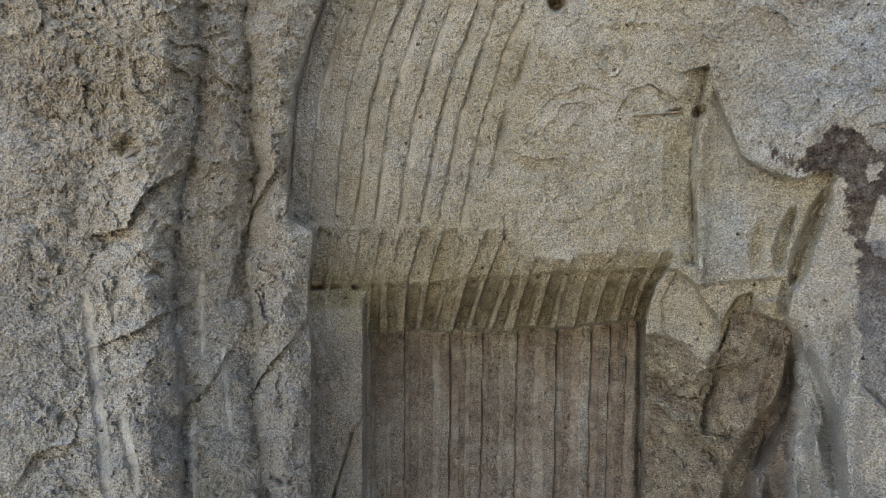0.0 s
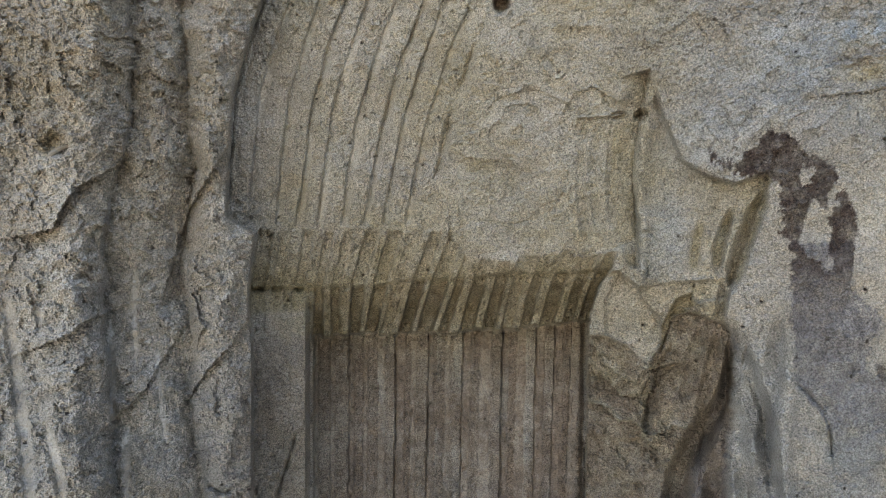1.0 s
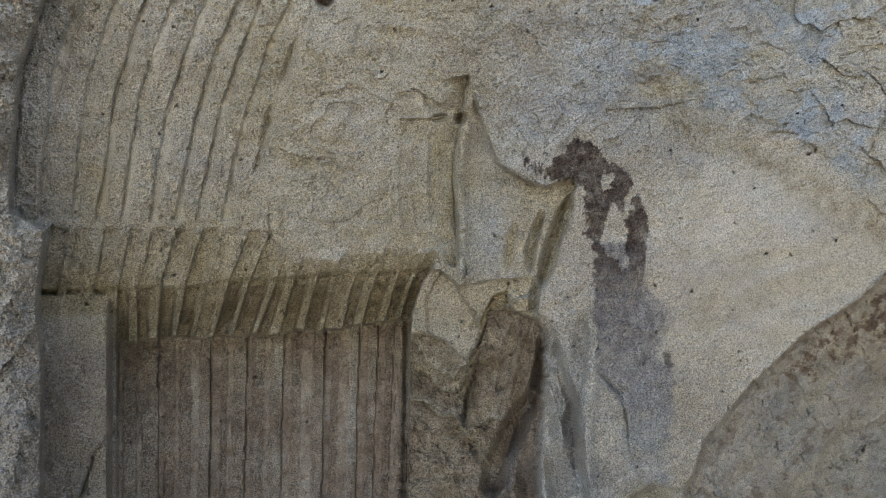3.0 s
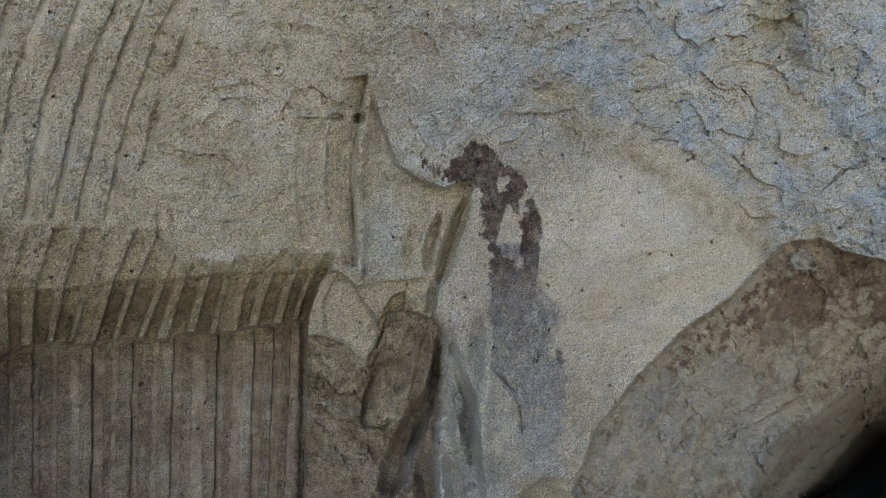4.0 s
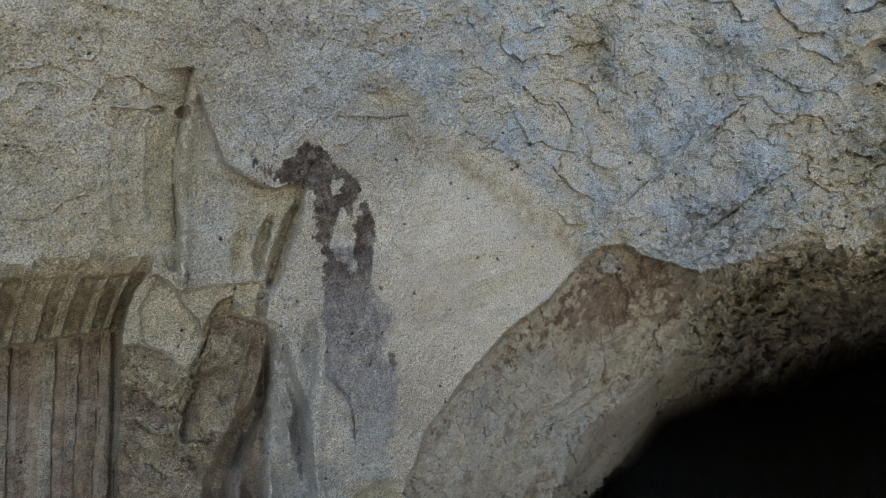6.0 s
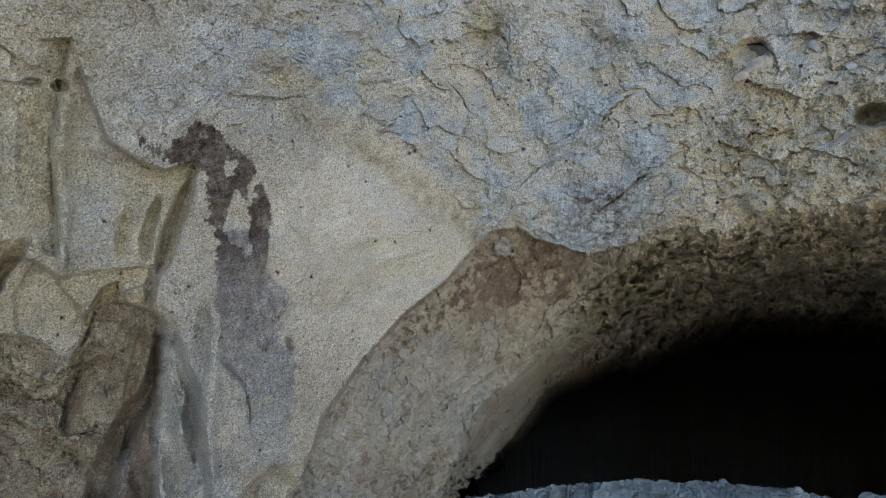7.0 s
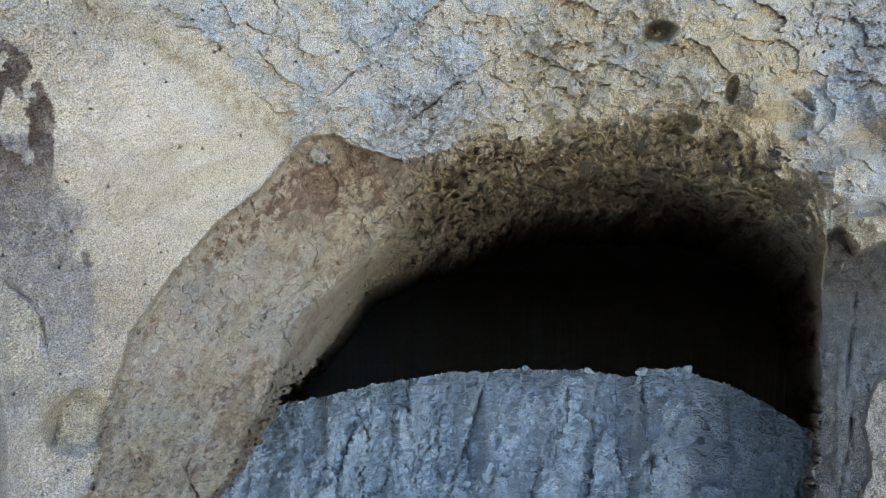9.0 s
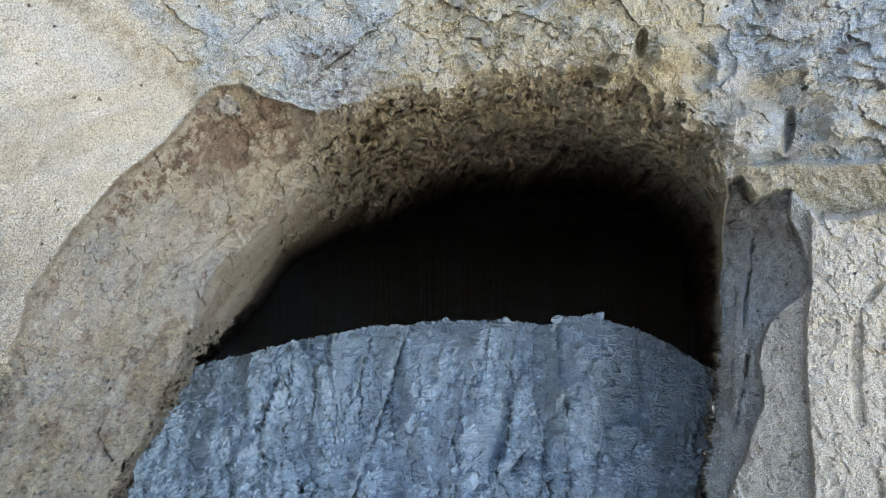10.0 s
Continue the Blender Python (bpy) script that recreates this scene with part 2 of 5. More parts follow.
# ---- the cliff as a sheet round the bay: angle A (degrees to the right of the y axis), height E (tangent x 57.3) ----
BASE = [(-34, 7.5), (-24, 7.2), (-10, 7.3), (8, 7.0), (20, 6.9), (28, 6.95), (37, 7.3), (43, 7.95),
        (52, 8.7), (60, 9.2), (72, 9.8), (84, 9.6), (93, 10.6), (100, 10.4), (108, 10.8)]


def base_distance(A):
    aa = np.linspace(-36, 110, 800)
    bb = np.interp(aa, [p[0] for p in BASE], [p[1] for p in BASE])
    ker = np.hanning(61)
    bb = np.convolve(np.pad(bb, 30, mode='edge'), ker / ker.sum(), mode='valid')
    R = np.interp(A, aa, bb)
    # straight walls beyond the bay on both sides
    R = np.where(A < -34, 7.5 * math.cos(radians(34)) / np.cos(np.radians(np.minimum(A, -34))), R)
    return np.where(A > 108, 10.8 * math.sin(radians(108)) / np.sin(np.radians(np.maximum(A, 108))), R)


def cliff_fields(A, E):
    """Distance from the axis and the rock's masks."""
    w1 = fbm(A * 0.5, E * 0.5, 3, 5)
    w2 = fbm(A * 0.5, E * 0.5, 3, 25)
    x1, x2 = fbm(A * 2.5, E * 2.5, 4, 15, 0.6), fbm(A * 2.5, E * 2.5, 4, 35, 0.6)
    a = A + 0.30 * w1 + 0.16 * x1
    e = E + 0.30 * w2 + 0.16 * x2
    a_, e_ = A + 0.05 * w1 + 0.07 * x1, E + 0.05 * w2 + 0.07 * x2     # crisper warp for cut edges
    R0 = base_distance(A)
    R = R0.copy()
    pale, ochre, brown, blue, dark, grey = (np.zeros_like(A) for _ in range(6))
    grit = np.ones_like(A)
    blotch = fbm(A * 0.35, E * 0.35, 5, 201, 0.6)
    fleck = fbm(A * 1.6, E * 1.6, 4, 211, 0.65)
    tone = fbm(A * 0.12, E * 0.16, 4, 261, 0.6)

    # --- ribbed columns on the near wall: three rough ribs between steep valleys
    c1 = ((-19.33, 19.27), (-19.25, 14.91), (-19.37, 10.53), (-19.74, 7.45), (-20.48, 4.38), (-21.00, 0.91), (-21.16, -2.55), (-21.04, -5.58), (-20.88, -8.61), (-20.72, -12.08), (-20.35, -19.15))
    c2 = ((-15.54, 19.68), (-15.62, 15.21), (-15.24, 10.77), (-15.02, 7.20), (-15.24, 3.62), (-15.67, 0.04), (-15.54, -3.52), (-15.02, -7.11), (-15.11, -11.58), (-14.59, -15.64), (-13.72, -19.84))
    c3 = ((-9.72, 20.13), (-10.93, 16.41), (-12.04, 12.27), (-12.40, 6.38), (-12.49, 2.53), (-11.16, 1.77), (-10.40, 1.32), (-10.75, -1.77), (-10.89, -4.05), (-10.58, -7.24), (-10.62, -11.79), (-10.58, -20.07))
    v1, v2, v3 = by_e(e, *c1), by_e(e, *c2), by_e(e_, *c3)
    al = a + 0.10 * w1
    s1, s2 = sst((al - v1) / 0.35 + 0.5), sst((al - v2) / 0.5 + 0.5)
    s3 = sst((a_ - v3) / 0.22 + 0.5)
    low = sst((6 - e) / 9)
    crest1 = by_e(e, (-21.56, 18.99), (-21.76, 12.94), (-21.96, 7.77), (-22.87, 2.60), (-23.15, -2.51), (-22.87, -8.49), (-22.87, -18.82))
    f1 = np.clip((al - crest1) / np.maximum(v1 - crest1, 0.4), -3, 1)
    R = R - 0.34 * np.exp(-(np.minimum(f1, 0) / 1.3) ** 2) * (1 - s1) * (A > -32) + 0.28 * np.maximum(f1, 0) ** 1.4 * (1 - s1)
    f2 = np.clip((al - v1) / np.maximum(v2 - v1, 0.5), 0, 1)
    R = R + s1 * (1 - s2) * (lerp(0.16, 0.26, low) - 0.26 * np.sin(np.pi * f2 ** 1.15) ** 0.8 + 0.16 * f2)
    f3 = np.clip((al - v2) / np.maximum(v3 - v2, 0.5), 0, 1)
    R = R + s2 * (1 - s3) * (0.22 * (1 - f3) - 0.26 * np.sin(np.pi * f3 ** 0.85) ** 0.9)
    cols = (1 - s3) * sst((A + 33) / 4) * (A < -5)
    # scoop with the lodged stick, and the line above it
    R = R + 0.13 * blob(a_, e_, (-24.04, 7.57), 0.85, 0.75, 0.7) + 0.035 * stroke(a_, e_, 0.25, (-24.81, 16.01), (-24.43, 11.85), (-24.20, 8.70))
    ochre = np.maximum(ochre, 0.6 * blob(a, e, (-24.70, 7.83), 0.8, 1.0, 0.8))
    # scarps under the nose: the rock below each is set back
    for dp, pts in ((0.17, ((-25.27, 1.38), (-24.43, 1.64), (-23.89, 2.79), (-23.19, 4.09), (-22.16, 4.97), (-20.88, 5.88))), (0.12, ((-25.08, -6.67), (-23.54, -6.11), (-22.24, -5.01), (-21.12, -4.62))),
                    (0.10, ((-30.85, -15.47), (-30.33, -14.55), (-29.46, -14.27), (-28.58, -14.19))), (0.10, ((-16.90, -2.84), (-16.18, 0.04), (-15.28, 3.17), (-14.24, 4.98), (-13.02, 7.04))), (0.12, ((-14.89, -10.70), (-13.80, -8.95), (-12.04, -7.20), (-10.93, -5.41))), (0.10, ((-20.15, -12.13), (-18.71, -10.92), (-17.45, -8.79), (-16.39, -7.06)))):
        d, s = near_line(a_ + 0.1 * x1, e_ + 0.1 * x2, *pts)
        R = R + dp * np.where(s > 0, sst((2.4 - d) / 2.4), -0.35 * np.exp(-d / 0.6)) * (A < -10)
    R = R + 0.16 * crack(a_, e_, 1.0, 0.2, 0.2, (-22.87, -2.01), (-22.48, -1.75), (-21.96, -2.10)) + 0.22 * crack(a_, e_, 1.0, 0.2, 0.2, (-13.72, -18.17), (-12.93, -18.73), (-12.27, -18.64))
    # smooth scraped streaks left by single teeth
    for pts, wd, dp in ((((-27.20, -3.05), (-27.02, -4.91), (-26.58, -8.66), (-26.17, -12.43), (-25.72, -18.40)), 0.42, 0.08), (((-25.46, -3.51), (-25.15, -5.83)), 0.34, 0.06), (((-24.73, -12.37), (-24.20, -15.16), (-23.66, -18.71)), 0.36, 0.07),
                        (((-19.04, -0.83), (-19.08, -4.33), (-19.00, -8.49)), 0.32, 0.06), (((-19.54, -12.61), (-19.62, -15.66), (-19.49, -19.25)), 0.30, 0.05), (((-17.45, -7.24), (-17.24, -11.45), (-16.90, -14.58)), 0.26, 0.05),
                        (((-17.45, 9.67), (-17.96, 8.63), (-18.00, 7.53), (-17.66, 6.88)), 0.28, 0.06), (((-16.69, 9.14), (-16.61, 6.70)), 0.16, 0.04), (((-16.39, 2.71), (-16.18, 0.49)), 0.25, 0.04), (((-20.64, -5.16), (-20.56, -8.63), (-20.35, -13.85)), 0.3, 0.04)):
        m = stroke(a_ + 0.08 * x1, e_, wd * (0.75 + 0.35 * fbm(E * 0.8, E * 0, 2, 31)), *pts)
        R = R + dp * m
        grit = grit * (1 - 0.65 * m)
        pale = np.maximum(pale, 0.10 * m)
    # lumpy broken skin of the ribs, leaning with the strokes
    t1, r1 = plates(A * 0.50 + 0.16 * E + 0.5 * w1 + 0.15 * x1, E * 0.32 - 0.2 * A + 0.5 * w2, 301)
    t2, r2 = plates(A * 1.15 + 0.3 * E + 0.4 * x1, E * 0.75 + 0.4 * x2, 302)
    t3, r3 = plates(A * 2.7 + 0.4 * x1, E * 2.3 + 0.4 * x2, 303)
    lumps = 0.15 * t1 + 0.025 * (r1 - 0.5) + 0.09 * t2 + 0.02 * (r2 - 0.5) + 0.035 * t3 + 0.02 * (r3 - 0.5)
    R = R + np.maximum(cols, 0.18 * (A < -22)) * np.clip(grit, 0.3, 1) * lumps
    ochre = np.maximum(ochre, np.clip(0.22 + 0.6 * tone, 0, 0.5) * sst((-11 - A) / 4) * sst((e - 2) / 8))
    brown = np.maximum(brown, cols * np.clip(0.04 + 0.2 * fleck + 0.3 * blotch + 0.16 * sst((e - 2) / 8), 0, 0.4))
    brown = np.maximum(brown, sst((-19 - A) / 4) * (0.35 + 0.65 * sst((e - 6) / 8)) * np.clip(0.24 + 0.3 * blotch, 0, 0.4))
    blue = np.maximum(blue, np.clip(0.28 + 0.5 * blotch, 0, 0.6) * sst((-10.5 - A) / 4) * sst((2 - e) / 12))
    grey = np.maximum(grey, s2 * (1 - s3) * (A < -5) * 0.35 * sst((-6 - e) / 6))

    # --- curved bucket grooves on the upper panel
    R = lerp(R, R0 + 0.30 + np.clip((9 - A) / 19, 0, 1) * 0.28, s3 * sst((24 - A) / 8))
    R = R + 0.06 * np.exp(-((a_ - v3 - 0.1) / 0.18) ** 2) * sst((E - 3) / 2)
    gl = by_e(E, (-9.72, 20.13), (-10.93, 16.41), (-11.96, 12.28), (-12.40, 6.38), (-12.57, 1.85))
    gr = by_e(E, (8.64, 20.19), (6.73, 15.45), (5.13, 10.88), (4.07, 6.51), (3.05, 2.36))
    g = (A + 0.16 * fbm(A * 0.8, E * 0.25, 2, 71) + 0.07 * x1 - gl) / (gr - gl)
    on = sst((g - 0.02) / 0.03) * sst((1 - g) / 0.02 + 0.5) * sst((E - 1.9) / 0.5)
    ph = g * 9.0 + 0.08 * np.sin(g * 17)
    k = np.floor(ph)
    fr = ph - k
    gd = 0.8 + 0.45 * hash2(k, k * 0, 3)
    tool = on * np.clip(0.85 + 0.5 * fbm(A * 0.5, E * 0.3, 3, 73), 0.3, 1.3)
    R = R + tool * gd * (0.10 * (1 - sst((fr - 0.05) / 0.5)) * sst(fr / 0.10) - 0.02)
    strip = on * sst(fr / 0.08) * (1 - sst((fr - 0.20 - 0.15 * hash2(k, k * 0, 4)) / 0.10)) * sst(0.6 + 1.6 * fbm(A * 0.9, E * 0.5, 3, 74))
    grit = grit * (1 - 0.40 * strip)
    R = R + on * (1 - strip) * (0.05 * t2 + 0.035 * t3 + 0.015 * (r3 - 0.5))
    edge_r = np.exp(-((a_ - gr) / 0.30) ** 2) * sst((E - 4) / 2) * sst(0.4 + 1.5 * fbm(A * 0.3, E * 0.4, 2, 75))
    R = R + 0.12 * edge_r + 0.06 * sst((gr - a_) / 0.3 + 0.5) * s3 * sst((E - 5) / 3)
    ochre = np.maximum(ochre, 0.6 * edge_r)
    R = R + 0.25 * blob(a_, e_, (9.18, 19.88), 0.6, 0.7, 0.6)
    brown = np.maximum(brown, 0.8 * blob(a_, e_, (9.27, 19.97), 0.8, 0.6, 0.6))
    # flaked plates between the grooves and the notch
    for dp, pts in ((0.05, ((6.50, 7.64), (8.32, 7.15), (9.90, 7.34), (10.80, 6.19), (10.35, 4.60))), (0.05, ((5.91, 3.04), (6.18, 1.89), (5.13, 0.97))), (0.05, ((14.33, 11.26), (14.98, 12.57), (16.48, 12.92), (17.75, 12.17)))):
        d, s = near_line(a_ + 0.15 * x1, e_ + 0.15 * x2, *pts)
        R = R + dp * np.where(s > 0, sst((2.2 - d) / 2.2), 0) * (A > 5) * (A < 20)
    ochre = np.maximum(ochre, np.clip(0.5 + 0.7 * blotch, 0, 0.7) * blob(a, e, (8.10, 5.55), 2.8, 2.6, 0.8))

    # --- alcove: overhanging lip in tiers, then the deep grooved panel
    Wall = R.copy()
    tip_pts = ((18.25, -0.31), (17.96, -1.28), (16.90, -2.84), (16.14, -5.29), (16.01, -7.97), (15.79, -19.65))
    left_edge = sst((a_ - by_e(E, (-10.13, 1.78), (-10.71, -1.77), (-10.84, -4.05), (-10.62, -7.24), (-10.58, -20.07))) / 0.2 + 0.5)
    inside = left_edge * (1 - right_of(a_, e_, 0.22, *tip_pts)) * (E < 2.2)
    seams = ((((-10.17, 1.78), (-10.80, -2.91), (-10.80, -6.78))), ((-8.46, 1.79), (-9.23, -2.93), (-9.36, -6.81)), ((-6.64, 1.89), (-7.50, -2.94), (-7.64, -6.84)), ((-4.99, 1.80), (-5.86, -2.95), (-6.09, -6.86)), ((-3.42, 1.90), (-4.57, -2.95), (-4.53, -6.88)),
             ((-1.67, 1.81), (-2.91, -2.27), (-3.19, -6.89)), ((0.14, 1.81), (-1.11, -2.27), (-1.94, -6.90)), ((1.81, 1.81), (0.42, -2.50), (-0.69, -6.90)), ((3.61, 1.80), (2.04, -2.27), (0.74, -6.90)), ((5.17, 1.80), (3.61, -2.26), (2.13, -6.90)),
             ((6.50, 0.51), (5.26, -3.18), (3.88, -6.88)), ((7.55, -0.64), (6.36, -4.10), (5.63, -6.87)), ((9.23, -0.64), (8.19, -4.08), (7.41, -6.84)), ((10.58, -0.64), (9.59, -4.06), (9.00, -6.81)), ((12.35, -0.18), (11.24, -3.59), (10.53, -6.78)),
             ((14.15, 0.04), (12.80, -3.57), (11.96, -6.75)), ((15.79, 0.04), (14.63, -3.54), (13.72, -6.70)), ((17.66, 0.04), (16.05, -3.07), (14.85, -6.67)), ((19.21, 0.04), (17.75, -3.04), (16.48, -6.62)))
    kl, fl = between(A + 0.05 * x1 + 0.06 * w1, E, -11, 21, -7.5, 3, seams)
    deep_st = hash2(kl, kl * 0, 17)
    cut = sst(fl / 0.07) * sst((0.38 + 0.35 * deep_st - fl) / 0.14 + 0.5) * (0.35 + 0.65 * (hash2(kl, kl * 0, 22) > 0.25))      # one in the tooth's track
    top1 = by_a(A, (-10.26, 1.78), (4.90, 1.71), (6.73, -0.41), (10.35, -0.64), (14.33, 0.40), (18.17, -0.22)) + 0.14 * x1 + 0.5 * (hash2(kl, kl * 0, 18) - 0.5) * (A > 4)
    led = by_a(A, (-10.26, -2.92), (-1.11, -2.87), (1.67, -2.36), (5.36, -2.26), (9.90, -1.87), (14.33, -1.75), (17.75, -1.50)) + 0.10 * x2
    box = by_a(A, (-10.26, -4.74), (-3.88, -4.80), (0.74, -4.49), (2.13, -2.96), (16.05, -2.63)) + 0.3 * (hash2(kl, kl * 0, 19) - 0.5)
    bottom = by_a(A, (-6.18, -6.68), (5.36, -6.59), (9.90, -6.25), (16.05, -5.56)) + 0.12 * x2 - 0.5 * (hash2(kl, kl * 0, 20) - 0.3) * (1 - cut)
    slope = np.clip((top1 - E) / np.maximum(top1 - led, 0.5), 0, 1)
    prof = 0.26 * slope ** 1.3 * sst((top1 - E) / 0.25 + 0.5) + 0.10 * sst((led - E) / 0.3 + 0.5) + 0.62 * sst((led - E) / 3.6) * sst((A + 6.6) / 0.4)
    fade = sst((10 - A) / 8) * 0.6 + 0.4
    prof = prof + cut * lerp(sst((E - led + 0.5) / 0.5), 1.0, sst((A + 6.6) / 0.4)) * (0.10 * sst((top1 - E) / 0.5) * fade + 0.08 * sst((led - E) / 0.25 + 0.5) + 0.10 * sst((box - E) / 0.35 + 0.5) * (A > -6.2) + 0.05 * sst((box - E) / 1.5)) * (0.55 + 0.55 * deep_st)
    prof = prof + 0.03 * (hash2(kl, kl * 0, 21) - 0.5) * sst((top1 - E) / 0.4)
    R = Wall + inside * (prof + (0.07 * t3 + 0.05 * t2) * sst((top1 - E) / 0.4) * (1 - 0.6 * cut))
    inner_l = right_of(a_, E, 0.14, (-5.95, -4.79), (-5.91, -11.93), (-5.91, -20.31)) * (A < 25)
    deep = sst((bottom - E) / 0.22 + 0.5)
    side = R0 + 0.62 + 0.10 * fbm(A * 0.5, E * 0.3, 3, 48) - 0.30 * blob(a, e, (-8.00, -11.42), 1.5, 3.5, 0.9) - 0.22 * sst((a - by_e(e, (-6.64, -5.47), (-7.32, -11.90), (-6.64, -20.28))) / 0.5) + 0.10 * t2 + 0.08 * t3
    R = lerp(R, np.maximum(R, side), inside * (1 - inner_l) * sst((-4.76 - E) / 1.2))
    pseams = (((-5.95, -6.86), (-5.95, -20.31)), ((-4.67, -6.88), (-4.67, -20.35)), ((-3.19, -6.89), (-3.19, -20.39)), ((-1.94, -6.90), (-2.08, -20.41)), ((-0.79, -6.90), (-0.88, -20.42)), ((0.60, -6.90), (0.46, -20.42)), ((1.90, -6.90), (1.67, -20.41)), ((3.28, -6.89), (3.01, -20.39)), ((4.62, -6.88), (4.44, -20.36)), ((6.04, -6.86), (5.77, -20.32)), ((7.46, -6.84), (7.19, -20.26)), ((9.23, -6.81), (8.96, -20.17)), ((10.44, -6.79), (10.08, -20.11)), ((11.96, -6.75), (11.60, -20.00)), ((13.45, -6.71), (13.02, -19.90)), ((14.76, -6.67), (14.24, -19.79)), ((15.88, -6.64), (15.58, -19.67)))
    kp, fp = between(A + 0.03 * x1 + 0.05 * w1, E, -7, 17, -40, -4, pseams)
    prn = hash2(kp, kp * 0, 27)
    wide = 0.25 + 0.4 * hash2(kp, kp * 0, 24)
    seam = np.exp(-((fp - 0.03) / 0.05) ** 2) + 0.7 * np.exp(-((fp - wide) / 0.05) ** 2) * (prn > 0.3)
    along_ok = np.clip(0.6 + 0.9 * fbm(A * 0.8, E * 0.2, 3, 26), 0.1, 1.2)
    panel = R0 + 2.0 + 0.07 * (prn - 0.5) + 0.035 * sst((wide - fp) / 0.1 + 0.5) + 0.03 * seam * along_ok + 0.02 * (fp - 0.5) * (hash2(kp, kp * 0, 29) - 0.5) + 0.025 * t3 + 0.04 * t2
    panel = panel + 0.12 * np.exp(-((A - by_e(E, (15.75, -5.97), (15.58, -19.67))) / 0.2) ** 2)
    R = lerp(R, np.maximum(R, panel), deep * inside * inner_l)
    grit = grit * (1 - 0.35 * inside * deep * inner_l * (fp < wide))
    pale_strip = (hash2(kp, np.floor(fp * 2), 28) > 0.70) * sst(fbm(A * 0.7, E * 0.18, 3, 29) * 1.5 + 0.3)
    lipm = inside * sst((top1 - E) / 0.3) * (1 - deep * inner_l) * lerp(sst((E - -5.45) / 1.0), 1.0, inner_l)
    ochre = np.maximum(ochre, lipm * np.clip(0.38 + 0.40 * slope + 0.10 * cut * sst((led + 1 - E) / 1.5) + 0.3 * blotch + 0.25 * fleck, 0, 0.95))
    # brown below the ledge and in the tooth tracks paints underside shade
    brown = np.maximum(brown, lipm * sst((led + 0.3 - E) / 0.8) * np.clip(0.12 + 0.14 * cut + 0.3 * fleck, 0, 0.5) * (A > -6.2))
    # brown rock tone of the recess, with its shade painted in
    recess_tone = inside * sst((bottom + 0.2 - E) / 0.6)
    brown = np.maximum(brown, recess_tone * inner_l * np.clip(0.64 + 0.3 * fleck + 0.25 * blotch + 0.25 * (prn - 0.5) - 0.34 * pale_strip + 0.14 * sst((A - 3) / 8), 0.1, 0.85))
    blue = np.maximum(blue, recess_tone * inner_l * 0.25 * pale_strip)
    brown = np.maximum(brown, recess_tone * (1 - inner_l) * np.clip(0.22 + 0.3 * blotch, 0, 0.5))
    ochre = np.maximum(ochre, inside * inner_l * recess_tone * 0.5 * sst((E + 13) / 6))
    R = R + 0.14 * crack(a_, e_, 1.0, 0.16, 0.8, (-6.18, -13.31), (-7.32, -14.65), (-8.46, -18.28), (-9.14, -20.16)) * (1 - inner_l) * inside

    # --- notched block and broken return beside the alcove
    cR = ((29.20, 4.92), (28.36, 2.96), (27.42, 0.10), (26.66, -2.56), (26.14, -5.23), (26.58, -6.10), (26.15, -8.77), (24.86, -13.27), (23.77, -16.00), (22.45, -19.74))
    right_b = 1 - right_of(a_, e_, 0.3, *cR)
    out_tip = right_of(a_, e_, 0.25, *tip_pts)
    # upright step that bounds the notch, with its small dark pocket and ledges
    edge_n = ((20.71, 13.95), (20.13, 10.89), (19.60, 7.75), (19.47, 5.49), (19.75, 1.88), (19.81, -0.82), (19.50, -3.53))
    notch = poly(a_, e_, 0.25, (18.78, 13.63), (20.80, 14.03), (20.18, 10.89), (19.65, 7.75), (19.52, 5.49), (19.84, 1.88), (19.85, -1.27), (19.27, -1.28), (18.50, 0.53), (17.76, 4.59), (17.89, 8.66), (18.33, 11.82))
    nx = np.clip((a_ - by_e(e_, (18.46, 13.63), (18.02, 9.12), (17.76, 4.59), (18.50, 0.53))) / 2.1, 0, 1)
    R = R + notch * (0.02 + 0.26 * nx)
    stepped = poly(a_, e_, 0.2, (15.17, 10.71), (17.66, 10.79), (19.91, 10.63), (19.93, 0.98), (18.14, 0.07), (15.42, -0.39), (14.06, 1.87), (14.95, 6.41))
    R = R + 0.07 * stepped * sst((by_a(A, (15.17, 10.62), (20.13, 10.71)) - e_) / 0.15) - 0.05 * stepped * sst((0.97 - e_) / -4 + 0.6)
    R = R + 0.18 * blob(a_, e_, (20.13, 10.58), 0.5, 0.42, 0.5) + 0.10 * blob(a_, e_, (18.38, 10.65), 0.6, 0.3, 0.5)
    for pts, dp in ((((15.76, 10.26), (15.41, 5.05), (15.96, 0.52)), 0.05), (((16.84, 10.03), (16.40, 6.41), (16.78, 1.88)), 0.04), (((18.02, 10.25), (17.80, 6.40), (17.91, 1.88)), 0.06)):
        R = R + dp * stroke(a_, e_, 0.3, *pts)
    # the block stands proud of the notch, set back from the wall above its sagging upper edge
    block = poly(a_, e_, 0.35, (20.80, 13.94), (21.83, 10.19), (23.13, 6.89), (24.81, 5.79), (26.77, 4.96), (29.03, 5.71), (29.29, 4.91), (28.36, 2.96), (27.42, 0.10), (26.74, -2.12), (24.39, -2.14), (22.18, -2.61), (19.95, -2.85), (19.80, 0.53), (19.52, 5.49), (19.65, 7.75), (20.18, 10.89))
    R = R + block * (0.10 + 0.16 * sst((e - 0) / 6))
    R = R - 0.16 * block * np.exp(-((a_ - by_e(e_, *edge_n) - 0.5) / 0.6) ** 2)
